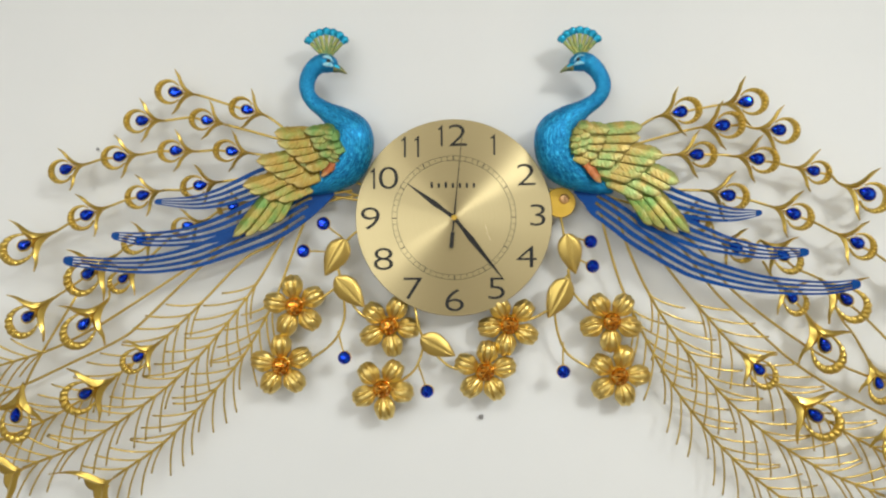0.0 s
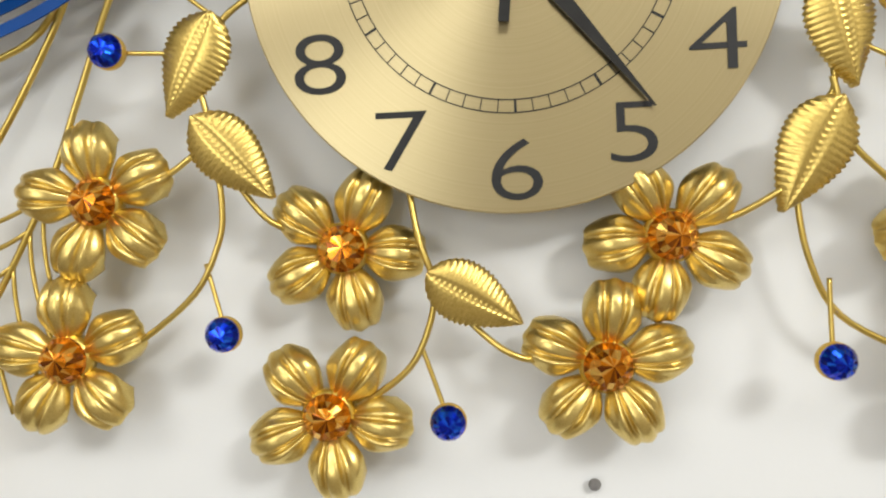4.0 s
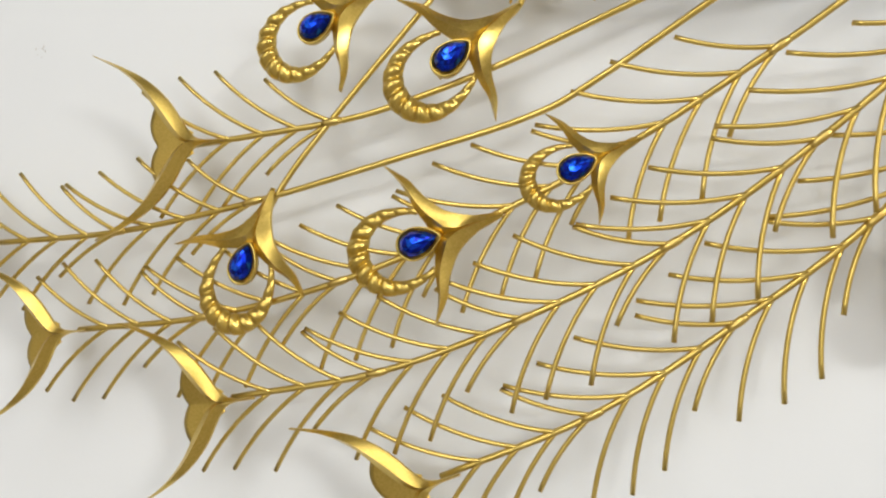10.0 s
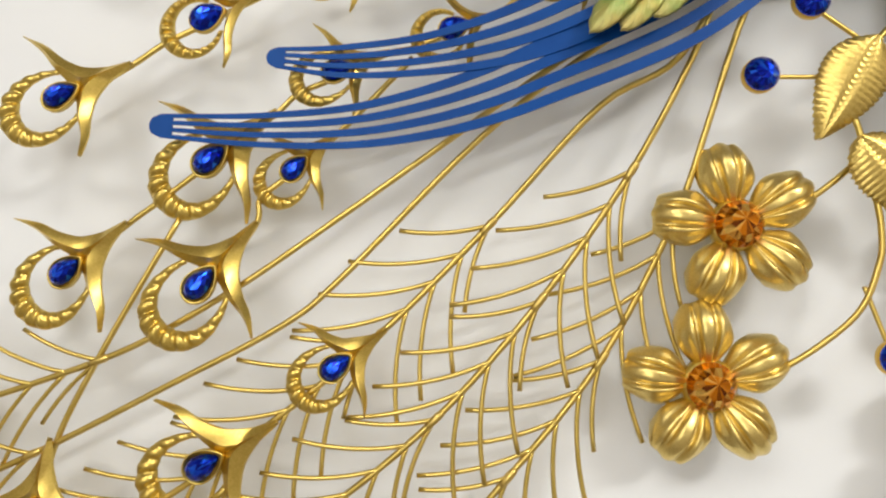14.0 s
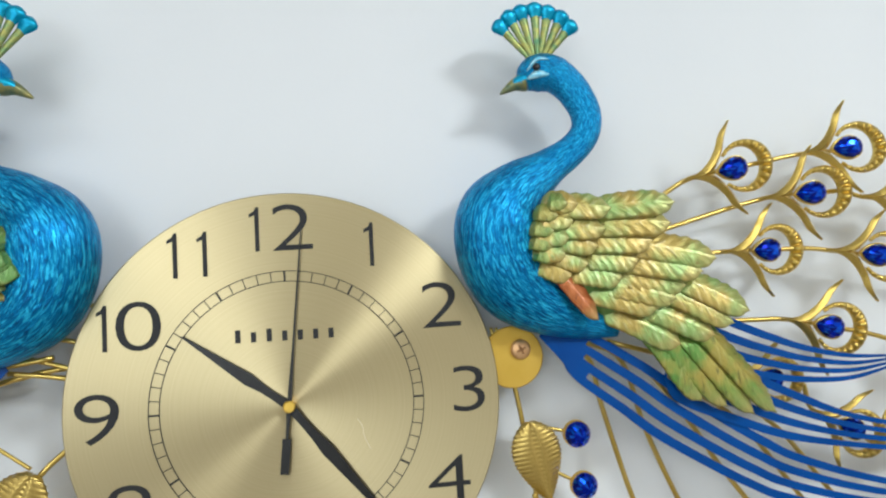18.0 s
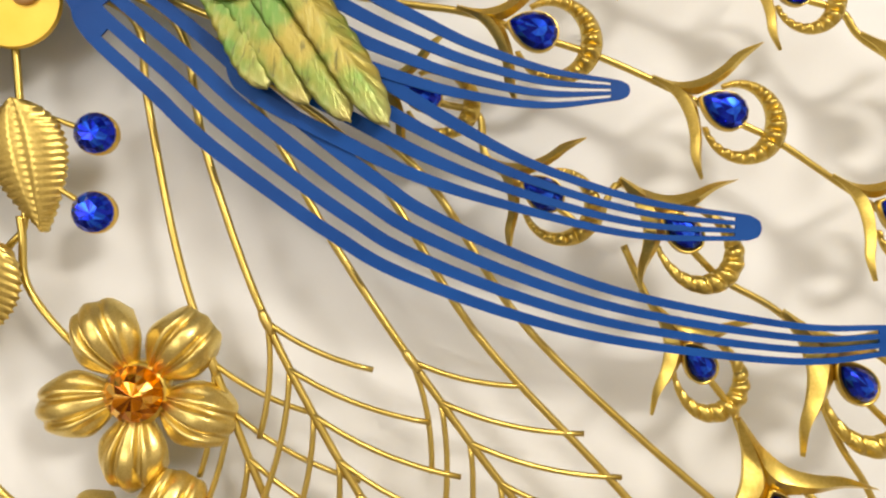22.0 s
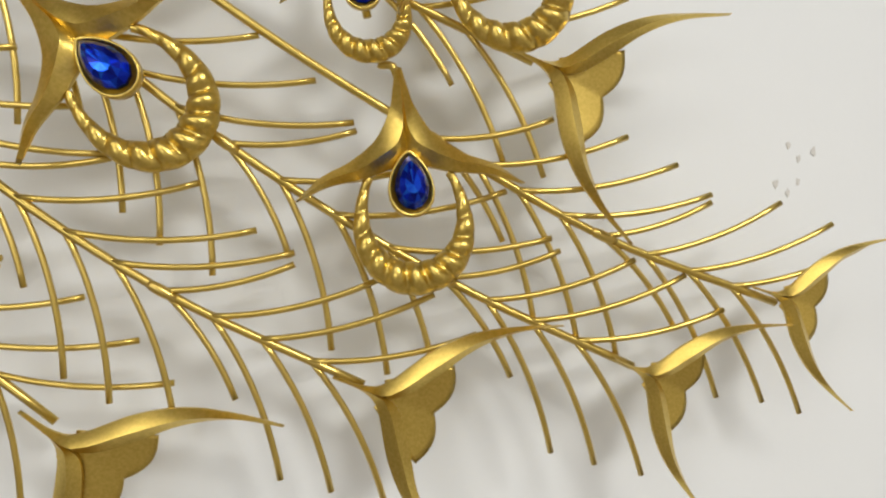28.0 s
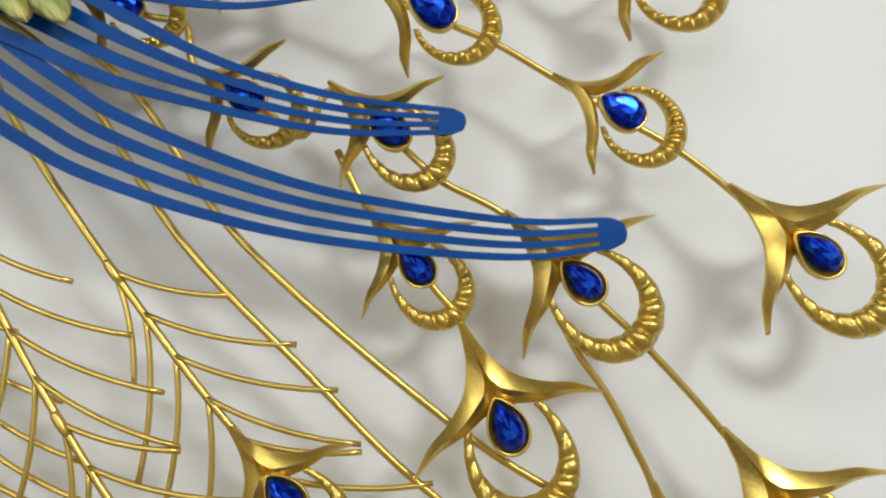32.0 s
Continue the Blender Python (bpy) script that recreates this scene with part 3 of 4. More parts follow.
def lobe_mesh():
    """The scalloped leaf that fills the fork between the horns."""
    def fn(u, v):
        r = 0.15 + u * (0.32 + 0.055 * math.sin(abs(v) * math.pi) + 0.085 * v * v)
        a = math.radians(32.5) * v
        return r * math.cos(a), r * math.sin(a), -0.012 - 0.035 * (1 - v * v) * u
    return shell(fn, 10, 24, 0.012)[:2]


TERMINAL = horn_pair("end_claw", [(-0.15, 0.009), (0.04, 0.018), (0.15, 0.085), (0.31, 0.33), (0.49, 0.51), (0.71, 0.64), (0.945, 0.745)], [(-0.15, 0.0), (0.08, 0.0), (0.24, 0.025), (0.385, 0.20), (0.53, 0.425), (0.71, 0.60), (0.945, 0.738)], 0.058, 0.07)
LOBE = mesh("leaf_lobe", *lobe_mesh(), GOLD)


def end_claw(bird, ax, ay, bx, by, depth=0.040):
    """An end claw at a whose horns open about the way to b."""
    claw = child("end_claw", TERMINAL, bird, frame_on(ax, ay, bx, by, depth), "gold claw with a scalloped leaf")
    child("leaf_lobe", LOBE, claw)
    return claw


def barb_mesh(length, side):
    """A thin wire that leaves its stem at 26 degrees and bends out to 50."""
    q, line, n = Vector((0, 0, 0)), [], 9
    for i in range(n + 1):
        line.append(q.copy())
        a = side * math.radians(26 + 25 * (i / n) ** 0.9)
        q = q + Vector((math.cos(a), math.sin(a), 0)) * (length / n)
    return tube(line, 0.00145, 6)[:2]


BARBS = {(k, s): mesh("barb", *barb_mesh(k / 1000, s), ROD) for k in (54, 57, 64, 69, 71, 74, 76, 79) for s in (1, -1)}
v, f, _ = tube([Vector((x, 0, 0)) for x in (-0.006, -0.0045, -0.002, 0.001, 0.004, 0.007)], lambda s: 0.0013 + 0.0013 * math.sin(math.pi * (0.1 + 0.8 * s)), 8)
WELD = mesh("weld", v, f, LEAFGOLD)


def fishbone(bird, side, lead, stars, end, longer, depth=0.036, radius=0.0020, nodes_after=3):
    """A stem with pairs of barbs in fans of four: a short pair at each place in stars, where the fan is welded on, then three long pairs. side is the bird's."""
    points = lead + stars + [end]
    stem = rod("plume_stem", [(x, y, depth) for x, y in points], radius, bird, label="gold wire plume stem with side barbs")
    line = spline([(x, y, depth) for x, y in points], 12)
    run = [0.0]
    for a, b in zip(line, line[1:]):
        run.append(run[-1] + (b - a).length)
    heads = [run[12 * (len(lead) + k)] for k in range(len(stars))]
    places = [(a + (b - a) * k / 4, k) for a, b in zip(heads, heads[1:]) for k in range(4)]
    places += [(heads[-1] + 0.0232 * k, k) for k in range(nodes_after + 1)]
    for s, k in places:
        i = max(j for j in range(len(line) - 1) if run[j] <= s)
        q = line[i].lerp(line[i + 1], (s - run[i]) / (run[i + 1] - run[i]))
        way = line[i + 1] - line[i]
        turn = math.atan2(way.y, way.x)
        if k == 0:
            child("weld", WELD, stem, Matrix.Translation(q + Vector((0, 0, 0.001))) @ Matrix.Rotation(turn, 4, "Z"), "bright weld on the wire")
        for high in (1, -1):
            size = (54 if side < 0 else 57) if k == 0 else {-1: (71, 69, 71), 1: (76, 74, 79)}[side][(k + (high < 0)) % 3]
            size = 64 if k and s > run[-1] - longer else size
            bend = ((4, 4, 0, -3) if high > 0 else (-11, 1, 2, 2))[k]
            jitter = random.uniform(-2.0, 2.0)
            child("barb", BARBS[(size, high * side)], stem, Matrix.Translation(q + Vector((0, 0, 0.0006 * high))) @ Matrix.Rotation(turn + high * side * math.radians(bend + jitter), 4, "Z"))
    return stem


def plain_stem(bird, points, depth=0.036, radius=0.0019):
    return rod("stem", [(x, y, depth) for x, y in points], radius, bird)


# ---- birds ----
def feather_mesh(mat, point=0.66, ribs=44):
    """A feather one long and one broad: a low quill, slanting barbs, a finely torn edge and a blunt pointed tip."""
    def fn(u, v):
        w = 0.5 * (0.84 + 0.16 * math.sin(math.pi * 0.5 * min(1.0, u / 0.5))) * math.sqrt(max(0.0, 1 - max(0.0, (u - point) / (1 - point)) ** 2.5))
        w *= math.sqrt(max(0.0, 1 - max(0.0, 1 - u / 0.16) ** 2))
        barb = math.sin(ribs * (u - 0.20 * abs(v)))
        w *= 1 + 0.034 * barb * min(1, u * 2)
        z = 0.10 * (1 - v * v) + 0.022 * math.exp(-(v / 0.10) ** 2) + 0.017 * barb * abs(v) ** 0.7
        return u - 0.03 * abs(v) * u, v * w + 0.10 * math.sin(2.6 * u), z - 0.20 * max(0.0, u - 0.75) - 1.2 * max(0.0, 0.22 - u)
    v, f, uv = shell(fn, 60, 12, 0.09)
    return mesh("feather", v, f, mat, True, uv)


FEATHERS = {
    (-1, "wing"): (feather_mesh(WING), 0.0205),
    (1, "wing"): (feather_mesh(WINGPALE), 0.0215),
    (-1, "green"): (feather_mesh(WINGGREEN, 0.55, 30), 0.0185),
    (1, "green"): (feather_mesh(WINGPALE, 0.55, 30), 0.0205),
    (-1, "scale"): (feather_mesh(WINGGREEN, 0.45, 20), 0.0150),
    (1, "scale"): (feather_mesh(WINGPALE, 0.45, 20), 0.0180),
    (-1, "front"): (feather_mesh(WINGGREEN, 0.40, 16), 0.0130),
    (1, "front"): (feather_mesh(WINGGREEN, 0.40, 16), 0.0145),
    (-1, "tail"): (feather_mesh(TAILGREEN, 0.60, 60), 0.0195),
    (1, "tail"): (feather_mesh(TAILGREEN, 0.60, 60), 0.0205),
    (-1, "red"): (feather_mesh(RED, 0.50, 24), 0.0120),
    (1, "red"): (feather_mesh(RED, 0.50, 24), 0.0140),
}
# tip and root of every feather, row by row from the tail forward, the upper ones first
PLUMAGE_ROWS = {
    -1: [
        ("tail", "tail_covert", 0.0570, 0.0008, [(-0.3270, -0.0280, -0.2803, 0.0335), (-0.3099, -0.0269, -0.2693, 0.0280), (-0.2915, -0.0192, -0.2594, 0.0276), (-0.2690, -0.0060, -0.2494, 0.0297)]),
        ("wing", "flight_feather", 0.0605, 0.0012, [(-0.3134, 0.0476, -0.2644, 0.0657), (-0.3037, 0.0376, -0.2521, 0.0601), (-0.2840, 0.0312, -0.2424, 0.0521), (-0.2640, 0.0280, -0.2202, 0.0460)]),
        ("wing", "flight_feather", 0.0640, 0.0012, [(-0.2926, 0.0844, -0.2408, 0.0956), (-0.2816, 0.0742, -0.2362, 0.0850), (-0.2669, 0.0659, -0.2264, 0.0769), (-0.2534, 0.0589, -0.2168, 0.0688), (-0.2399, 0.0519, -0.2019, 0.0655)]),
        ("wing", "flight_feather", 0.0672, 0.0012, [(-0.2650, 0.1259, -0.2192, 0.1287), (-0.2617, 0.1118, -0.2122, 0.1162), (-0.2495, 0.1005, -0.2075, 0.1077), (-0.2348, 0.0878, -0.2003, 0.0980), (-0.2210, 0.0756, -0.1858, 0.0860)]),
        ("green", "covert_feather", 0.0694, 0.0012, [(-0.2205, 0.1277, -0.1833, 0.1335), (-0.2121, 0.1165, -0.1840, 0.1219), (-0.2088, 0.1072, -0.1792, 0.1151), (-0.2005, 0.0961, -0.1748, 0.1028), (-0.1882, 0.0881, -0.1665, 0.0963)]),
        ("scale", "scale_feather", 0.0714, 0.0004, [(-0.1990, 0.1290, -0.1820, 0.1320), (-0.1930, 0.1196, -0.1720, 0.1255), (-0.1874, 0.1047, -0.1670, 0.1103), (-0.1790, 0.0967, -0.1632, 0.1052)]),
        ("front", "scale_feather", 0.0728, 0.0003, [(-0.1900, 0.1272, -0.1785, 0.1300), (-0.1838, 0.1175, -0.1715, 0.1215), (-0.1795, 0.1075, -0.1686, 0.1120), (-0.1785, 0.0980, -0.1688, 0.1030), (-0.1810, 0.0900, -0.1725, 0.0955)]),
        ("red", "red_feather", 0.0640, 0.0010, [(-0.1968, 0.0604, -0.1750, 0.0885), (-0.1900, 0.0660, -0.1735, 0.0860)]),
    ],
    1: [
        ("tail", "tail_covert", 0.0570, 0.0008, [(0.3464, -0.0297, 0.3010, 0.0334), (0.3290, -0.0295, 0.2882, 0.0291), (0.3105, -0.0224, 0.2754, 0.0290), (0.2912, -0.0170, 0.2659, 0.0289)]),
        ("wing", "flight_feather", 0.0605, 0.0012, [(0.3314, 0.0449, 0.2896, 0.0706), (0.3194, 0.0368, 0.2768, 0.0635), (0.3054, 0.0291, 0.2622, 0.0524), (0.2798, 0.0244, 0.2371, 0.0496)]),
        ("wing", "flight_feather", 0.0640, 0.0012, [(0.3089, 0.0849, 0.2568, 0.0988), (0.2971, 0.0750, 0.2487, 0.0868), (0.2853, 0.0666, 0.2426, 0.0775), (0.2770, 0.0576, 0.2323, 0.0710), (0.2633, 0.0510, 0.2190, 0.0672)]),
        ("wing", "flight_feather", 0.0672, 0.0012, [(0.2776, 0.1260, 0.2265, 0.1268), (0.2747, 0.1112, 0.2248, 0.1149), (0.2611, 0.1000, 0.2199, 0.1040), (0.2504, 0.0868, 0.2151, 0.0923), (0.2375, 0.0748, 0.2031, 0.0835)]),
        ("green", "covert_feather", 0.0694, 0.0012, [(0.2298, 0.1240, 0.1932, 0.1290), (0.2249, 0.1096, 0.1897, 0.1148), (0.2191, 0.0983, 0.1941, 0.1062), (0.2116, 0.0859, 0.1904, 0.0955), (0.1991, 0.0782, 0.1784, 0.0900)]),
        ("scale", "scale_feather", 0.0714, 0.0004, [(0.2055, 0.1290, 0.1850, 0.1318), (0.2015, 0.1165, 0.1800, 0.1210), (0.1975, 0.1045, 0.1765, 0.1105), (0.1945, 0.0930, 0.1765, 0.1005)]),
        ("front", "scale_feather", 0.0728, 0.0003, [(0.1980, 0.1300, 0.1855, 0.1322), (0.1905, 0.1215, 0.1770, 0.1255), (0.1870, 0.1110, 0.1737, 0.1150), (0.1855, 0.1010, 0.1730, 0.1060), (0.1875, 0.0915, 0.1757, 0.0975)]),
        ("red", "red_feather", 0.0640, 0.0010, [(0.2155, 0.0470, 0.1940, 0.0790)]),
    ],
}


def peacock(side, label):
    """One bird with crest, wing and blades. side -1 is the bird whose tail runs to -x; the other is its mirror image."""
    bird = wall_thing("peacock_ornament", label, "wall ornament", "pair of peacocks")
    fx = (lambda x: x) if side < 0 else (lambda x: 0.001 - x)
    lift = 0.0 if side < 0 else -0.0015

    # body, a thick relief from beak to rump
    st = [(-0.1775, 0.2272, 0.0075), (-0.1832, 0.2312, 0.0125), (-0.1913, 0.2347, 0.0142), (-0.2015, 0.2336, 0.0140), (-0.2121, 0.2249, 0.0130), (-0.2186, 0.2132, 0.0123), (-0.2208, 0.2010, 0.0117)]
    st += [(-0.2183, 0.1879, 0.0112), (-0.2091, 0.1753, 0.0117), (-0.1917, 0.1627, 0.0145), (-0.1712, 0.1474, 0.0232), (-0.1562, 0.1282, 0.0326), (-0.1540, 0.1036, 0.0330), (-0.1630, 0.0808, 0.0305)]
    st += [(-0.1832, 0.0639, 0.0240), (-0.2126, 0.0500, 0.0150), (-0.2390, 0.0409, 0.0060)]
    bow = 0.0 if side < 0 else 0.005
    line = spline([(fx(x) + bow * math.exp(-(((y - 0.193) / 0.024) ** 2)), y + lift, 0.046) for x, y, r in st], 6)
    sizes = spline([(r, 0, 0) for x, y, r in st], 6)
    v, f, uv = tube(line, lambda s: sizes[min(len(sizes) - 1, round(s * (len(sizes) - 1)))].x, 32, 0.80)
    child("body", mesh("body", v, f, PLUMAGE, True, uv), bird, label="metallic blue body with carved plumage strokes")
    bl = spline([(fx(-0.1785), 0.2277 + lift, 0.046), (fx(-0.1705), 0.2252 + lift, 0.046), (fx(-0.1605), 0.2192 + lift, 0.045)], 6)
    v, f, _ = tube(bl, lambda s: 0.0066 * (1 - s) ** 0.8 + 0.0006, 12)
    beak = child("beak", mesh("beak", v, f, BEAK), bird, label="olive pointed beak")
    cl = spline([(fx(-0.1795), 0.2288 + lift, 0.0475), (fx(-0.1735), 0.2272 + lift, 0.0478), (fx(-0.1660), 0.2232 + lift, 0.0468)], 6)
    v, f, _ = tube(cl, lambda s: 0.0060 * (1 - s) ** 0.7 + 0.0003, 12)
    child("beak_ridge", mesh("beak_ridge", v, f, CREST), beak, label="blue painted ridge of the beak")
    for dy, size in ((0.0062, 0.0022 if side < 0 else 0.0011), (-0.0050, 0.0030 if side < 0 else 0.0022)):
        mark = spline([(fx(-0.1790), 0.2299 + dy * 0.5 + lift, 0.0555), (fx(-0.1865), 0.2352 + dy + lift, 0.0572), (fx(-0.1955), 0.2355 + dy + lift, 0.0565)], 5)
        v, f, _ = tube(mark, lambda s, size=size: size * (0.35 + math.sin(math.pi * s)), 8, 0.4)
        child("face_marking", mesh("face_marking", v, f, FACE), bird)
    v, f = disc(0.0028, 0.0, 0.0030, 20, 0.0014)
    child("eye", mesh("eye", v, f, BLACK), bird, Matrix.Translation((fx(-0.1860), 0.2355 + lift, 0.0562)))

    # crest
    for k in range(7):
        a = math.radians(130.5 - 13.5 * k) if side < 0 else math.radians(49.5 + 13.5 * k)
        r = 0.0385 - 0.0005 * (k - 3) ** 2
        base = Vector((fx(-0.1905 + 0.0015 * (k - 3)), 0.2440 + lift, 0.045 + 0.001 * (k % 2)))
        way = Vector((math.cos(a), math.sin(a), 0))
        v, f, _ = tube(spline([base, base + way * r * 0.4, base + way * r * 0.8, base + way * r * 0.93], 4), lambda s: 0.0016 + 0.0027 * s, 10, 0.55)
        stem = child("crest_quill", mesh("crest_quill", v, f, CRESTSTEM), bird, label="green-gold crest quill")
        v, f, _ = tube(spline([base + way * (r - 0.012), base + way * (r - 0.003), base + way * (r + 0.003), base + way * (r + 0.0065)], 4), lambda s: 0.0007 + 0.0062 * math.sin(math.pi * (0.02 + 0.93 * s ** 1.25)), 10, 0.5)
        child("crest_tip", mesh("crest_tip", v, f, CREST), stem, label="turquoise crest tip")

    # wing, laid in rows from the tail forward
    arm = spline([(fx(-0.178), 0.112 + lift, 0.056), (fx(-0.205), 0.100 + lift, 0.055), (fx(-0.235), 0.076 + lift, 0.053), (fx(-0.262), 0.048 + lift, 0.050)], 6)
    v, f, uv = tube(arm, lambda s: 0.010 + 0.019 * math.sin(math.pi * (0.12 + 0.80 * s)), 20, 0.30)
    wing = child("wing", mesh("wing", v, f, WINGGREEN, True, uv), bird, label="gold-green wing of overlapping feathers")

    for kind, name, depth, rise, data in PLUMAGE_ROWS[side]:
        me, broad = FEATHERS[(side, kind)]
        for k, (tx, ty, bx, by) in enumerate(data):
            tip, base = Vector((tx, ty, 0)), Vector((bx, by, 0))
            base -= (tip - base) * 0.22
            size = Matrix.Diagonal(((tip - base).length, broad * random.uniform(0.94, 1.06), broad, 1))
            lie = Matrix.Rotation(-side * random.uniform(0.24, 0.34), 4, "X") @ Matrix.Rotation(-random.uniform(0.08, 0.14), 4, "Y")
            child(name, me, wing, frame_on(base.x, base.y, tip.x, tip.y, depth - rise * k, 1.0) @ lie @ size)
    return bird


def blade(bird, centre, widths, strands, solid, depth=0.0525, root_depth=0.0525):
    """A slotted blue tail plate: a solid root, narrow strands with open slots, and a rounded solid tip. One mesh."""
    line = spline([(x, y, root_depth + (depth - root_depth) * min(1.0, 2.2 * k / len(centre))) for k, (x, y) in enumerate(centre)], 8)
    wide = spline([(w, 0, 0) for w in widths], 8)
    n, cells = len(line), strands * 2 - 1
    root, tip = max(1, round(solid * (n - 1))), n - 2
    thick = 0.0012
    place = [-1.0]
    for j in range(cells):
        place.append(place[-1] + (1.20 if j % 2 == 0 else 0.88))
    place = [2 * (q + 1) / (place[-1] + 1) - 1 for q in place]
    verts, faces, grid = [], [], {}

    def at(i, j):
        if (i, j) not in grid:
            way = (line[min(i + 1, n - 1)] - line[max(i - 1, 0)]).normalized()
            perp = Vector((-way.y, way.x, 0))
            s = place[j]
            push = way * (wide[i].x * math.sqrt(max(0.0, 1 - s * s))) if i == n - 1 else Vector()
            q = line[i] + perp * (s * wide[i].x) + push
            grid[(i, j)] = len(verts)
            verts.append(q)
            verts.append(q - Vector((0, 0, thick)))
        return grid[(i, j)]

    filled = {(i, j) for i in range(n - 1) for j in range(cells) if i < root - 3 * ((j - 1) // 2 if centre[0][0] > 0 else (cells - 2 - j) // 2) or i >= tip or j % 2 == 0}
    for i, j in sorted(filled):
        a, b, c, d = at(i, j), at(i + 1, j), at(i + 1, j + 1), at(i, j + 1)
        faces += [(a, b, c, d), (a + 1, d + 1, c + 1, b + 1)]
        for di, dj, p, q in ((0, -1, a, b), (1, 0, b, c), (0, 1, c, d), (-1, 0, d, a)):
            if (i + di, j + dj) not in filled:
                faces.append((q, p, p + 1, q + 1))
    return child("tail_blade", mesh("tail_blade", verts, faces, BLUE, False), bird, label="slotted blue enamelled metal tail blade")


west = peacock(-1, "painted blue peacock with gold-green wing and gold eye plumes")
east = peacock(1, "painted blue peacock with gold-green wing and gold eye plumes")

blade(west, [(-0.1847, 0.0433), (-0.2085, 0.0279), (-0.2352, 0.0118), (-0.2706, -0.0091), (-0.3061, -0.0245), (-0.3444, -0.0385), (-0.3837, -0.0522), (-0.4245, -0.0616), (-0.4686, -0.0665), (-0.5240, -0.0652), (-0.5817, -0.0592)], [0.007, 0.014, 0.019, 0.0205, 0.020, 0.019, 0.0175, 0.0155, 0.0130, 0.0102, 0.0072], 4, 0.19, root_depth=0.0420)
blade(west, [(-0.2520, 0.0270), (-0.2640, 0.0225), (-0.2800, 0.0160), (-0.3080, 0.0043), (-0.3599, -0.0157), (-0.4148, -0.0261), (-0.4687, -0.0275), (-0.5093, -0.0226)], [0.01, 0.020, 0.0215, 0.0205, 0.0180, 0.0130, 0.0100, 0.0062], 4, 0.02, 0.0535)
blade(west, [(-0.235, 0.079), (-0.2660, 0.0660), (-0.2939, 0.0552), (-0.3215, 0.0440), (-0.3539, 0.0328), (-0.3918, 0.0264), (-0.4453, 0.0281)], [0.008, 0.019, 0.0190, 0.0170, 0.0140, 0.0100, 0.0042], 4, 0.02, 0.0545)
blade(east, [(0.1848, 0.0430), (0.2057, 0.0285), (0.2176, 0.0179), (0.2492, -0.0047), (0.2751, -0.0250), (0.3136, -0.0502), (0.3390, -0.0652), (0.3634, -0.0775), (0.4156, -0.0942), (0.4720, -0.1055), (0.5533, -0.1110), (0.6020, -0.1058)], [0.007, 0.014, 0.0185, 0.0205, 0.021, 0.020, 0.0193, 0.0183, 0.0160, 0.0132, 0.0103, 0.0075], 4, 0.19, root_depth=0.0420)
blade(east, [(0.2750, 0.0110), (0.2850, 0.0055), (0.3000, -0.0030), (0.3301, -0.0161), (0.3695, -0.0328), (0.4150, -0.0468), (0.4702, -0.0568), (0.5251, -0.0570)], [0.01, 0.020, 0.0215, 0.0205, 0.0180, 0.0130, 0.0100, 0.0062], 4, 0.02, 0.0535)
blade(east, [(0.262, 0.058), (0.2939, 0.0369), (0.3288, 0.0210), (0.3542, 0.0124), (0.3825, 0.0051), (0.4198, 0.0004), (0.4562, 0.0027)], [0.008, 0.019, 0.0190, 0.0170, 0.0140, 0.0100, 0.0046], 4, 0.02, 0.0545)

# eye plumes and their stems
eye_plume(west, "small", -0.3896, 0.1913, -0.4519, 0.1971)
eye_plume(west, "small", -0.2847, 0.1585, -0.3404, 0.1755)
eye_plume(west, "small", -0.346, 0.1455, -0.4014, 0.1571)
eye_plume(west, "small", -0.4416, 0.1527, -0.5029, 0.1515)
eye_plume(west, "small", -0.3078, 0.1013, -0.3651, 0.107)
eye_plume(west, "small", -0.3917, 0.1054, -0.4512, 0.1061)
eye_plume(west, "small", -0.4768, 0.1015, -0.5375, 0.0947)
eye_plume(west, "small", -0.5595, 0.0878, -0.6189, 0.0713)
eye_plume(west, "small", -0.3557, 0.0587, -0.4145, 0.0468)
eye_plume(west, "small", -0.4438, 0.0465, -0.5025, 0.0316)
eye_plume(west, "small", -0.5278, 0.0221, -0.5873, -0.0023)
eye_plume(west, "large", -0.6112, -0.0161, -0.6863, -0.0528)
eye_plume(west, "small", -0.3113, 0.0273, -0.3593, 0.0138)
eye_plume(west, "small", -0.3801, 0.0003, -0.4301, -0.0161)
eye_plume(west, "mid", -0.4463, -0.0187, -0.5028, -0.0405)
eye_plume(west, "large", -0.5179, -0.0529, -0.5924, -0.1032)
eye_plume(west, "mid", -0.4798, -0.0683, -0.527, -0.1042)
eye_plume(west, "large", -0.6133, -0.117, -0.6818, -0.1684)
eye_plume(west, "large", -0.531, -0.1214, -0.5893, -0.1872)
eye_plume(west, "mid", -0.453, -0.1873, -0.5071, -0.2246)
eye_plume(west, "large", -0.521, -0.2396, -0.6018, -0.2821)
eye_plume(west, "large", -0.6596, -0.2483, -0.6749, -0.335)
eye_plume(east, "small", 0.3098, 0.1512, 0.377, 0.1636)
eye_plume(east, "small", 0.4075, 0.1685, 0.4772, 0.1731)
eye_plume(east, "small", 0.3724, 0.1339, 0.441, 0.1376)
eye_plume(east, "small", 0.4587, 0.1322, 0.5262, 0.1254)
eye_plume(east, "small", 0.3352, 0.0933, 0.4025, 0.0929)
eye_plume(east, "small", 0.4253, 0.0903, 0.4921, 0.0791)
eye_plume(east, "small", 0.5153, 0.073, 0.5746, 0.0595)
eye_plume(east, "small", 0.3815, 0.038, 0.4496, 0.0234)
eye_plume(east, "small", 0.4813, 0.0133, 0.5468, -0.0108)
eye_plume(east, "small", 0.5889, 0.0459, 0.6616, 0.0143)
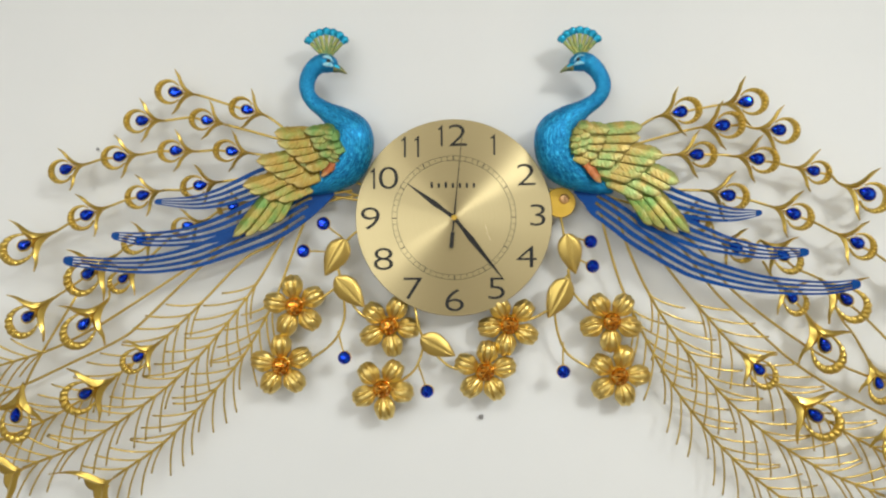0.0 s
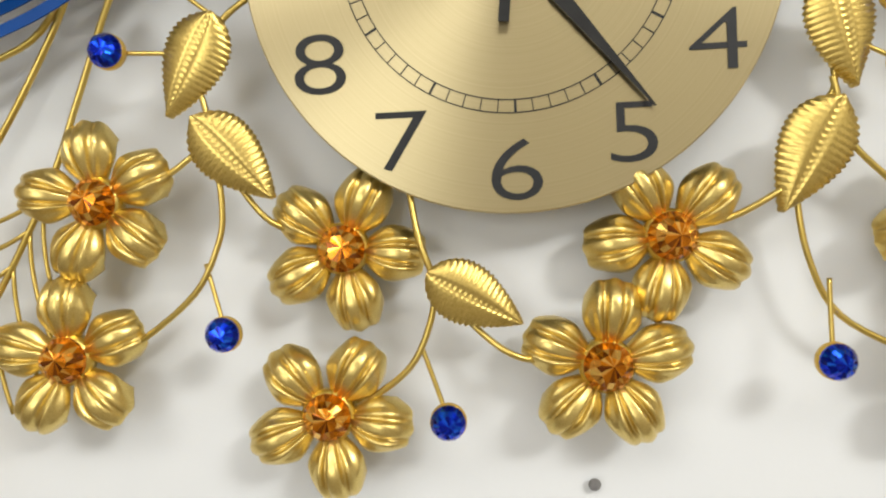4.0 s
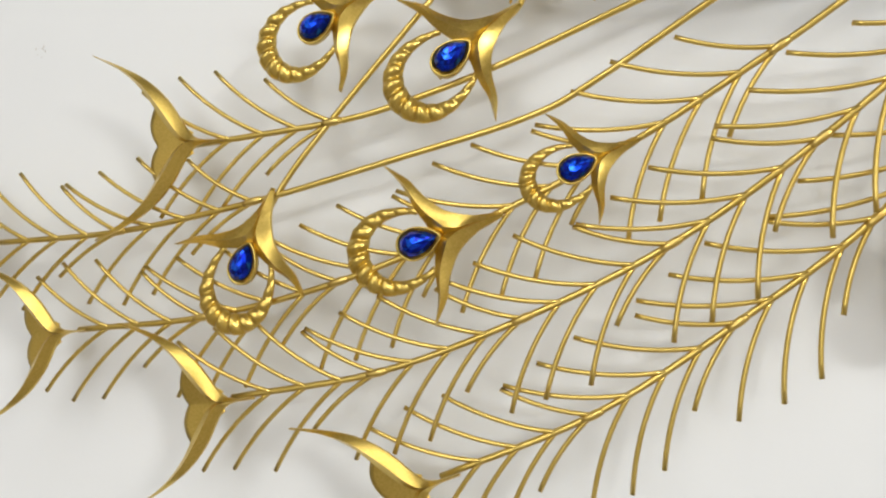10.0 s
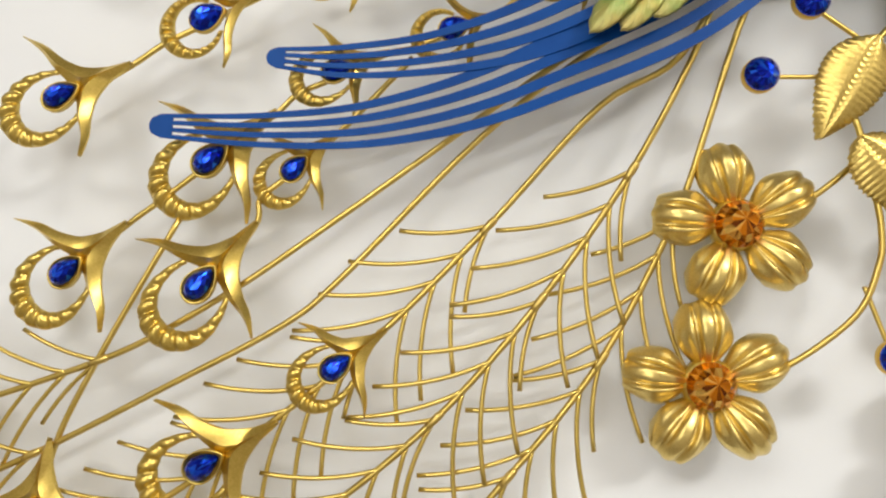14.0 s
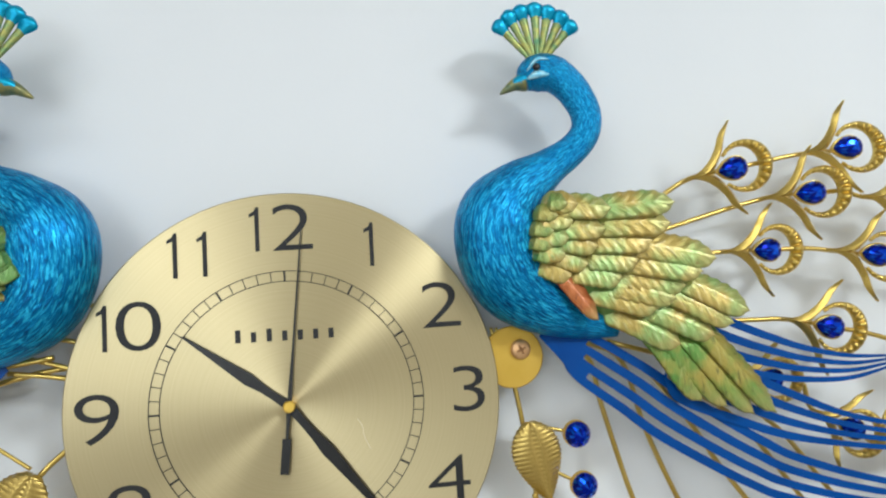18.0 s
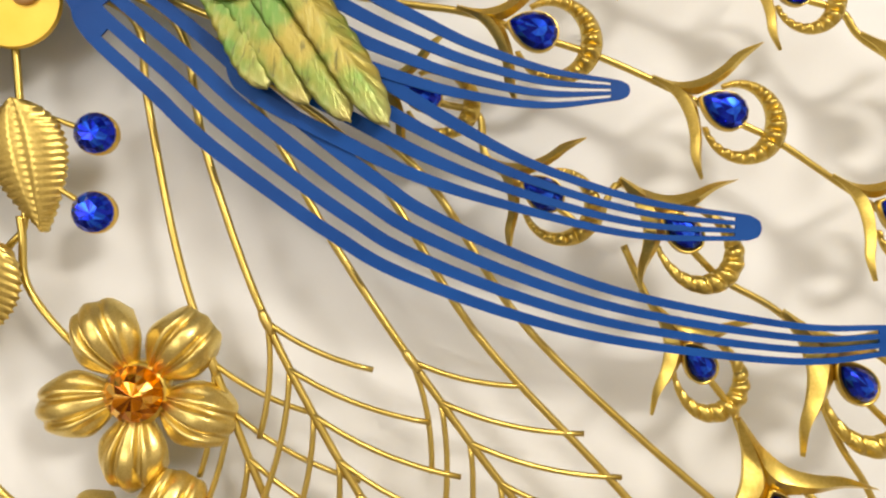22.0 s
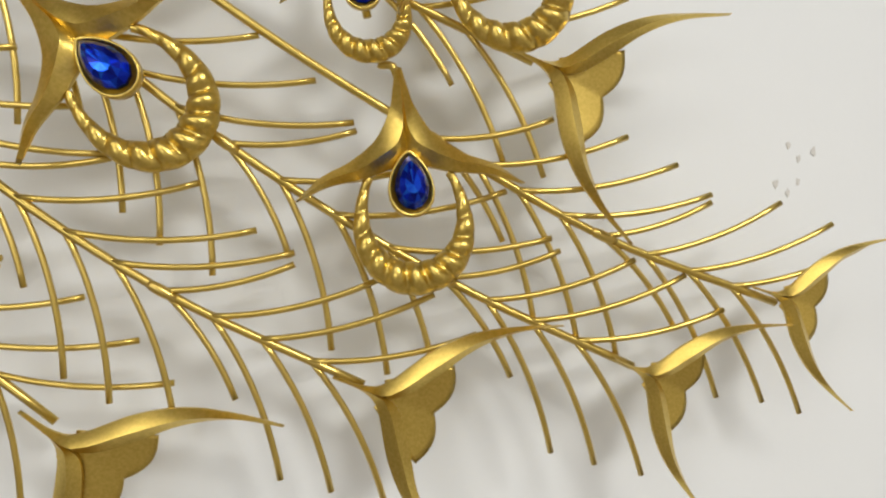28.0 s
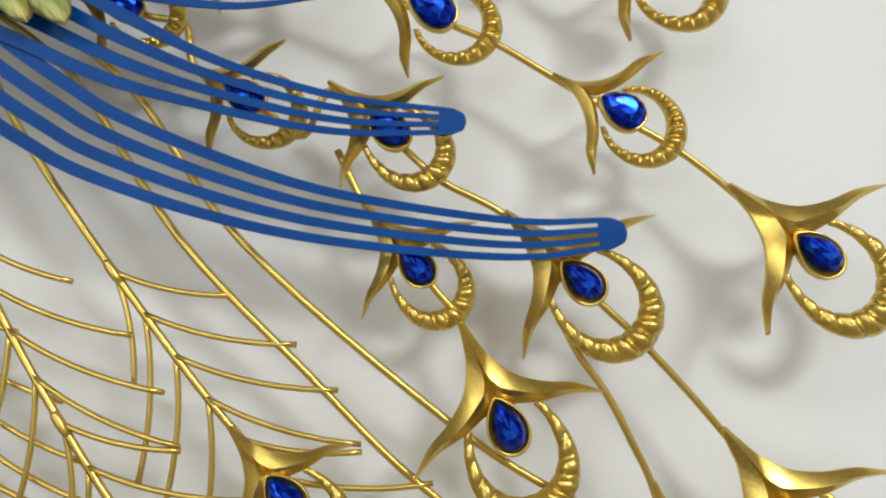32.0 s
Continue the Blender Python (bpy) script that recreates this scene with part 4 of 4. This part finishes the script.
eye_plume(east, "small", 0.579, -0.0278, 0.6404, -0.06)
eye_plume(east, "large", 0.6676, -0.0792, 0.7404, -0.1389)
eye_plume(east, "small", 0.3349, 0.0006, 0.3917, -0.012)
eye_plume(east, "small", 0.3988, -0.0338, 0.4532, -0.0636)
eye_plume(east, "mid", 0.4666, -0.039, 0.5225, -0.0828)
eye_plume(east, "mid", 0.4873, -0.0993, 0.5343, -0.1495)
eye_plume(east, "large", 0.5563, -0.0989, 0.624, -0.1568)
eye_plume(east, "large", 0.5364, -0.1554, 0.5773, -0.2381)
eye_plume(east, "mid", 0.4322, -0.2067, 0.4832, -0.2588)
eye_plume(east, "large", 0.5024, -0.2717, 0.5795, -0.3328)
eye_plume(east, "large", 0.6597, -0.2943, 0.6745, -0.3868)
eye_plume(east, "mid", 0.6297, -0.2237, 0.6505, -0.2877)
eye_plume(east, "large", 0.6644, -0.1983, 0.7229, -0.2732)
plain_stem(west, [(-0.24, 0.124), (-0.2847, 0.1585), (-0.3209, 0.1695), (-0.3404, 0.1755), (-0.3896, 0.1913), (-0.4301, 0.1951)])
plain_stem(west, [(-0.225, 0.11), (-0.27, 0.124), (-0.346, 0.1455), (-0.382, 0.153), (-0.4014, 0.1571), (-0.4416, 0.1527), (-0.4814, 0.1519)])
plain_stem(west, [(-0.22, 0.085), (-0.262, 0.094), (-0.3078, 0.1013), (-0.345, 0.105), (-0.3651, 0.107), (-0.3917, 0.1054), (-0.4304, 0.1059), (-0.4512, 0.1061), (-0.4768, 0.1015), (-0.5163, 0.0971), (-0.5375, 0.0947), (-0.5595, 0.0878), (-0.5981, 0.0771)])
plain_stem(west, [(-0.22, 0.06), (-0.285, 0.066), (-0.3557, 0.0587), (-0.3939, 0.051), (-0.4145, 0.0468), (-0.4438, 0.0465), (-0.482, 0.0368), (-0.5025, 0.0316), (-0.5278, 0.0221), (-0.5665, 0.0062), (-0.5873, -0.0023), (-0.6112, -0.0161), (-0.66, -0.04)])
plain_stem(west, [(-0.225, 0.043), (-0.3113, 0.0273), (-0.3425, 0.0185), (-0.3593, 0.0138), (-0.3801, 0.0003), (-0.4126, -0.0104), (-0.4301, -0.0161), (-0.4463, -0.0187), (-0.483, -0.0329), (-0.5028, -0.0405), (-0.5179, -0.0529), (-0.5663, -0.0856), (-0.5924, -0.1032), (-0.6133, -0.117), (-0.6578, -0.1504)])
plain_stem(west, [(-0.43, -0.022), (-0.4798, -0.0683), (-0.5105, -0.0916), (-0.527, -0.1042), (-0.531, -0.1214), (-0.5689, -0.1642)])
plain_stem(east, [(0.245, 0.121), (0.277, 0.1333), (0.3098, 0.1512), (0.3535, 0.1593), (0.377, 0.1636), (0.4075, 0.1685), (0.4528, 0.1715)])
plain_stem(east, [(0.235, 0.095), (0.2838, 0.1117), (0.3724, 0.1339), (0.417, 0.1363), (0.441, 0.1376), (0.4587, 0.1322), (0.5026, 0.1278)])
plain_stem(east, [(0.235, 0.075), (0.3016, 0.0899), (0.3352, 0.0933), (0.3789, 0.093), (0.4025, 0.0929), (0.4253, 0.0903), (0.4687, 0.083), (0.4921, 0.0791), (0.5153, 0.073), (0.5538, 0.0642), (0.5746, 0.0595), (0.5889, 0.0459), (0.6362, 0.0254)])
plain_stem(east, [(0.235, 0.045), (0.345, 0.0394), (0.3815, 0.038), (0.4258, 0.0285), (0.4496, 0.0234), (0.4813, 0.0133), (0.5239, -0.0024), (0.5468, -0.0108), (0.579, -0.0278), (0.6189, -0.0487), (0.6404, -0.06), (0.6676, -0.0792), (0.7149, -0.118)])
plain_stem(east, [(0.235, 0.03), (0.3349, 0.0006), (0.3718, -0.0076), (0.3917, -0.012), (0.3988, -0.0338), (0.4342, -0.0532), (0.4532, -0.0636), (0.4666, -0.039), (0.5029, -0.0675), (0.5225, -0.0828), (0.5563, -0.0989), (0.6003, -0.1365), (0.624, -0.1568), (0.6644, -0.1983), (0.7024, -0.247)])
plain_stem(east, [(0.47, -0.07), (0.4873, -0.0993), (0.5179, -0.1319), (0.5343, -0.1495), (0.5364, -0.1554), (0.563, -0.2092)])
plain_stem(west, [(-0.5766, -0.1112), (-0.6302, -0.1969), (-0.6584, -0.25), (-0.672, -0.305)])
plain_stem(east, [(0.5809, -0.1433), (0.5917, -0.1627), (0.6064, -0.1817), (0.6193, -0.2042), (0.6293, -0.2239), (0.6445, -0.268)])
plain_stem(east, [(0.6505, -0.2877), (0.6597, -0.2943), (0.668, -0.352)])
fishbone(west, -1, [(-0.15, 0.036), (-0.1757, 0.0319), (-0.2103, 0.021), (-0.2314, -0.0067), (-0.2560, -0.0700)], [(-0.2790, -0.1265), (-0.3260, -0.2076), (-0.3830, -0.2740), (-0.4489, -0.3395)], (-0.5280, -0.3940), 0.0, depth=0.0285)
fishbone(west, -1, [(-0.155, 0.044), (-0.205, 0.036), (-0.2407, 0.0208), (-0.2626, -0.0284)], [(-0.3037, -0.0981), (-0.3604, -0.1721), (-0.4240, -0.2385), (-0.4957, -0.2933), (-0.5742, -0.3409)], (-0.6640, -0.3755), 0.0)
fishbone(west, -1, [(-0.235, 0.03), (-0.2716, -0.0315), (-0.3202, -0.0590)], [(-0.3880, -0.1265), (-0.4560, -0.1888), (-0.5310, -0.2445), (-0.6075, -0.2925), (-0.6920, -0.3305)], (-0.7800, -0.3560), 0.03)
fishbone(west, -1, [(-0.275, 0.01), (-0.345, -0.032), (-0.4168, -0.0784), (-0.4754, -0.116), (-0.5346, -0.1530), (-0.5850, -0.1800)], [(-0.6292, -0.1985)], (-0.7180, -0.2245), 0.0)
fishbone(west, -1, [(-0.25, 0.018), (-0.318, -0.022), (-0.3894, -0.0724), (-0.4763, -0.1528), (-0.5144, -0.1812), (-0.5874, -0.2156)], [(-0.6720, -0.2540), (-0.7632, -0.2880)], (-0.8563, -0.3112), 0.0)
fishbone(east, 1, [(0.196, 0.032), (0.2216, 0.0181), (0.2303, -0.0195), (0.2500, -0.0900)], [(0.2717, -0.1436), (0.3165, -0.2330), (0.3765, -0.3185), (0.4408, -0.3885)], (0.5229, -0.4525), 0.0, depth=0.0285)
fishbone(east, 1, [(0.215, 0.032), (0.2452, 0.0148), (0.2616, -0.0409)], [(0.2974, -0.1211), (0.3520, -0.2059), (0.4114, -0.2783), (0.4860, -0.3438), (0.5649, -0.3931)], (0.6530, -0.4305), 0.0)
fishbone(east, 1, [(0.262, 0.012), (0.2977, -0.0371), (0.3219, -0.0750)], [(0.3685, -0.1348), (0.4344, -0.2094), (0.5055, -0.2707), (0.5871, -0.3281), (0.6850, -0.3805)], (0.7790, -0.4175), 0.03)
fishbone(east, 1, [(0.305, -0.003), (0.3667, -0.0439), (0.4273, -0.1176), (0.5295, -0.1968), (0.5902, -0.2311)], [(0.6450, -0.2530)], (0.7206, -0.2799), 0.0, nodes_after=2)
fishbone(east, 1, [(0.28, 0.0), (0.3376, -0.0389), (0.3979, -0.1178), (0.4626, -0.1779), (0.5199, -0.2279), (0.5950, -0.2760)], [(0.6770, -0.3185), (0.7595, -0.3570)], (0.8500, -0.3835), 0.0)
end_claw(west, -0.8596, -0.3018, -0.9356, -0.3173)
end_claw(west, -0.7090, -0.2216, -0.7876, -0.2384)
end_claw(west, -0.7826, -0.3576, -0.8517, -0.3790)
end_claw(west, -0.6580, -0.3753, -0.7307, -0.3993)
end_claw(west, -0.5252, -0.3926, -0.5917, -0.4342)
end_claw(east, 0.5229, -0.4525, 0.5893, -0.4988)
end_claw(east, 0.6505, -0.4306, 0.7255, -0.4558)
end_claw(east, 0.7768, -0.4173, 0.8396, -0.4410)
end_claw(east, 0.7206, -0.2799, 0.7941, -0.3070)
end_claw(east, 0.8438, -0.3786, 0.9014, -0.3914)

for ax, ay, bx, by in ((-0.110, 0.0690, -0.160, 0.0875), (-0.115, 0.0450, -0.170, 0.0602), (-0.125, 0.0280, -0.185, 0.0475), (-0.125, 0.0240, -0.185, 0.0350)):
    rod("support_wire", [(ax, ay, 0.033), ((ax + bx) / 2, (ay + by) / 2 + 0.001, 0.033), (bx, by, 0.033)], 0.0018, west)


# ---- flowers ----
def petal_mesh():
    """A spoon-shaped petal, narrow at the stone, with two creases that part it into three bulging ribs and a blunt wavy edge turned down."""
    def fn(u, v):
        w = (0.105 + 0.252 * math.sin(math.pi * 0.5 * min(1.0, u / 0.70)) ** 1.25) * (1 - 0.07 * max(0.0, (u - 0.74) / 0.26) ** 2)
        x = 0.20 + u * 0.85 * (1 - 0.27 * v**4 - 0.03 * v * v + 0.020 * math.cos(v * 8.6))
        fold = math.sin(math.pi * min(1, 0.06 + u * 0.86)) ** 0.8
        crease = math.exp(-((abs(v) - 0.35) / 0.085) ** 2) + 0.25 * math.exp(-((abs(v) - 0.74) / 0.10) ** 2)
        z = 0.06 + 0.27 * math.sin(math.pi * (0.05 + 0.75 * u)) * (1 - 0.50 * v * v) - 0.115 * crease * fold - 0.13 * u**6 - 0.10 * v**6
        return x, v * w, z
    return shell(fn, 22, 30, 0.02)


def round_stone_mesh(n=20):
    rings = ((1, 0, 0, 0), (1, 0.25, 0, 0), (0.80, 0.60, 0.5, 0.05), (0.50, 0.85, 0, 0.10))
    verts = []
    for r, z, o, wild in rings:
        for k in range(n):
            a, q = math.tau * (k + o + 5 * wild * random.uniform(-1, 1)) / n, r + wild * random.uniform(-1, 1)
            verts.append((q * math.cos(a), q * math.sin(a), z))
    verts.append((0.14, -0.10, 0.88))
    faces = []
    for r in range(3):
        for k in range(n):
            j = (k + 1) % n
            a, b, c, d = r * n + k, r * n + j, (r + 1) * n + j, (r + 1) * n + k
            faces += [(a, b, d), (b, c, d)] if r % 2 else [(a, b, c), (a, c, d)]
    faces += [(3 * n + k, 3 * n + (k + 1) % n, 4 * n) for k in range(n)]
    return verts, faces + [tuple(range(n))[::-1]]


v, f, uv = petal_mesh()
PETAL = mesh("petal", v, f, PETALGOLD)
v, f = disc(0.335, -0.02, 0.17, 28, 0.05)
CUP = mesh("flower", v, f, GOLD)
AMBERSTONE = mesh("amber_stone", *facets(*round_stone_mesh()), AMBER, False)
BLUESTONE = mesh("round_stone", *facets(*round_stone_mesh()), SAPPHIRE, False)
v, f = disc(1.04, -0.35, 0.10, 28, 0.06)
SEAT = mesh("stone_seat", v, f, PLATE)


def flower(spray, x, y, turn, size=0.0462, depth=0.0285):
    cup = child("flower", CUP, spray, Matrix.Translation((x, y, depth)) @ Matrix.Rotation(math.radians(turn), 4, "Z") @ Matrix.Scale(size, 4), "gold five-petalled flower with an amber stone")
    for k in range(5):
        m = Matrix.Rotation(math.tau * k / 5 + random.uniform(-0.04, 0.04), 4, "Z") @ Matrix.Rotation(random.uniform(-0.06, 0.06), 4, "Y")
        child("petal", PETAL, cup, m)
    child("amber_stone", AMBERSTONE, cup, Matrix.Translation((0, 0, 0.14)) @ Matrix.Scale(0.295, 4), "faceted amber stone")
    return cup


def leaf_mesh():
    def fn(u, v):
        w = 0.295 * math.sin(math.pi * u ** 0.72) ** 0.85 * (1 - 0.1 * u) + 0.008
        tooth = 1 + 0.030 * math.sin(u * 118)
        vein = 0.0135 * math.sin(118 * (u - 0.20 * abs(v))) * (1 - math.exp(-abs(v) * 6))
        z = 0.09 * (1 - v * v) - 0.035 * math.exp(-(v / 0.08) ** 2) + vein * (0.4 + 0.6 * abs(v)) - 0.12 * u * u
        return u, v * w * tooth, z
    return shell(fn, 150, 14, 0.02)


v, f, uv = leaf_mesh()
LEAF = mesh("leaf", v, f, LEAFGOLD)


def leaf(spray, bx, by, tx, ty, depth=0.0420):
    return child("leaf", LEAF, spray, frame_on(bx, by, tx, ty, depth), "embossed gold leaf with fine veins")


def round_gem(spray, x, y, twig_x, twig_y, depth=0.0425, size=0.0098):
    twig = rod("twig", [(twig_x, twig_y, min(0.036, depth - 0.004)), ((x + twig_x) / 2, (y + twig_y) / 2, min(0.037, depth - 0.004)), (x, y, depth - 0.004)], 0.0014, spray)
    seat = child("stone_seat", SEAT, spray, Matrix.Translation((x, y, depth)) @ Matrix.Scale(size, 4))
    child("round_stone", BLUESTONE, seat, label="round faceted blue stone")
    return twig


def branch(spray, points, depth=0.037):
    """A wire that starts behind the dial or another wire and comes forward to its depth."""
    return rod("branch", [(x, y, min(depth, (0.026, 0.031)[k]) if k < 2 else 0.023 if k == len(points) - 1 else min(depth, 0.031) if k == len(points) - 2 else depth) for k, (x, y) in enumerate(points)], 0.0019, spray)


left_spray = wall_thing("flower_spray", "gold wire flower spray with blue stones beside the clock", "flower spray", "flower sprays")
branch(left_spray, [(-0.1337, -0.0076), (-0.1444, -0.0152), (-0.1636, -0.0322), (-0.1808, -0.0569), (-0.1758, -0.0830), (-0.1705, -0.1162), (-0.1686, -0.1400), (-0.1715, -0.1589), (-0.1864, -0.1871), (-0.2228, -0.2141), (-0.2470, -0.2207)])
branch(left_spray, [(-0.1640, -0.1184), (-0.1588, -0.1283), (-0.1427, -0.1476), (-0.1216, -0.1574)])
branch(left_spray, [(-0.1744, -0.0965), (-0.1820, -0.1041), (-0.2037, -0.1193), (-0.2229, -0.1271)])
flower(left_spray, -0.2455, -0.1325, 99)
flower(left_spray, -0.2670, -0.2235, 93)
flower(left_spray, -0.1025, -0.1650, 65, depth=0.0205)
leaf(left_spray, -0.1660, -0.0303, -0.1981, -0.0859)
leaf(left_spray, -0.1806, -0.0876, -0.1386, -0.1348)
round_gem(left_spray, -0.1987, -0.0065, -0.1706, -0.0288)
round_gem(left_spray, -0.2296, -0.0479, -0.1925, -0.0495)
round_gem(left_spray, -0.1689, -0.2105, -0.1798, -0.1706)

low_spray = wall_thing("flower_spray", "gold wire spray with two flowers and a leaf under the clock", "flower spray", "flower sprays")
branch(low_spray, [(-0.0637, -0.1194), (-0.0620, -0.1324), (-0.0569, -0.1610), (-0.0498, -0.1848), (-0.0517, -0.2061), (-0.0640, -0.2321), (-0.0882, -0.2507), (-0.1019, -0.2549)])
branch(low_spray, [(-0.0498, -0.1848), (-0.0281, -0.2113), (-0.0072, -0.2273), (0.0140, -0.2324), (0.0325, -0.2319)])
flower(low_spray, -0.1130, -0.2600, 59)
flower(low_spray, 0.0448, -0.2355, 84)
leaf(low_spray, -0.0526, -0.1799, -0.0007, -0.2103)
round_gem(low_spray, -0.0440, -0.2627, -0.0581, -0.2203)

right_spray = wall_thing("flower_spray", "gold wire spray of flowers and leaves beside the clock", "flower spray", "flower sprays")
branch(right_spray, [(0.1600, 0.0157), (0.1630, 0.0066), (0.1685, -0.0248), (0.1760, -0.0804), (0.1691, -0.0967), (0.1571, -0.1252), (0.1535, -0.1412), (0.1585, -0.1790), (0.1745, -0.2124), (0.2141, -0.2353), (0.2323, -0.2389)], 0.0245)
branch(right_spray, [(0.1741, -0.0804), (0.1763, -0.0898), (0.1806, -0.1134), (0.2013, -0.1373), (0.2224, -0.1526)], 0.0260)
branch(right_spray, [(0.1534, -0.1373), (0.1450, -0.1410), (0.1190, -0.1547), (0.0970, -0.1608)])
flower(right_spray, 0.0832, -0.1650, 44, depth=0.0235)
flower(right_spray, 0.2390, -0.1600, 53)
flower(right_spray, 0.2500, -0.2440, 75)
leaf(right_spray, 0.1710, -0.0252, 0.1862, -0.0872, 0.0320)
leaf(right_spray, 0.1725, -0.0935, 0.1430, -0.1545, 0.0360)
round_gem(right_spray, 0.2085, -0.0378, 0.1780, -0.0298, 0.0310)
round_gem(right_spray, 0.2112, -0.0756, 0.1890, -0.0640, 0.0320)
round_gem(right_spray, 0.1634, -0.2349, 0.1640, -0.1909)

# ---- mounting plate and marks on the wall ----
plate = wall_thing("mounting_plate", "round yellow-gold mounting plate with a copper cross-head screw", "bracket")
v, f = disc(0.0232, 0.028, 0.030, 40)
child("plate", mesh("plate", v, f, PLATE, False), plate, Matrix.Translation((0.1632, 0.0225, 0)))
v, f = disc(0.0075, 0.030, 0.0335, 28, 0.0015)
screw = child("screw", mesh("screw", v, f, SCREW), plate, Matrix.Translation((0.1690, 0.0280, 0)), "copper cross-head screw")
for a in (25, 115):
    child("screw_slot", mesh("screw_slot", *bar(-0.0038, 0.0038, -0.0008, 0.0008, 0.0330, 0.0337), SLOT, False), screw, Matrix.Rotation(math.radians(a), 4, "Z"))
for x in (0.1480, 0.1520):
    rod("bracket_wire", [(x, 0.045, 0.028), (x + 0.002, 0.030, 0.028), (x + 0.006, 0.012, 0.028)], 0.0012, plate)


def nail(x, y, size, label):
    thing = wall_thing("wall_nail", label, "nail")
    v, f = disc(size, 0.004, 0.0055, 16)
    child("head", mesh("head", v, f, NAIL, False), thing, Matrix.Translation((x, y, 0)))
    v, f = disc(0.0011, -0.004, 0.0045, 12)
    child("shank", mesh("shank", v, f, NAIL, False), thing, Matrix.Translation((x, y, 0)))


nail(-0.5589, 0.1149, 0.0024, "small grey nail remaining in the white wall")
nail(0.0396, -0.3122, 0.0038, "small grey nail remaining in the white wall")


def scuff(x, y, size, label):
    """A shallow chipped patch in the paint with an uneven outline."""
    thing = wall_thing("wall_scuff", label, "wall damage")
    for k in range(7):
        a, r = random.uniform(0, math.tau), size * random.uniform(0.1, 1.0)
        n, rad = 11, size * random.uniform(0.06, 0.16)
        verts, z = [], 0.0003 + 0.00004 * k
        for i in range(n):
            q = rad * random.uniform(0.5, 1.2)
            verts.append((x + r * math.cos(a) + q * math.cos(math.tau * i / n) * 0.5, y + r * math.sin(a) + q * math.sin(math.tau * i / n), z))
        verts += [(px, py, 0.0) for px, py, pz in verts]
        faces = [tuple(range(n))] + [(i, n + i, n + (i + 1) % n, (i + 1) % n) for i in range(n)]
        child("paint_chip", mesh("paint_chip", verts, faces, SCUFF, False), thing)


scuff(0.883, -0.314, 0.020, "grey chipped scuff in the white wall paint")
scuff(-0.8819, -0.1687, 0.007, "small grey scuff in the white wall paint")
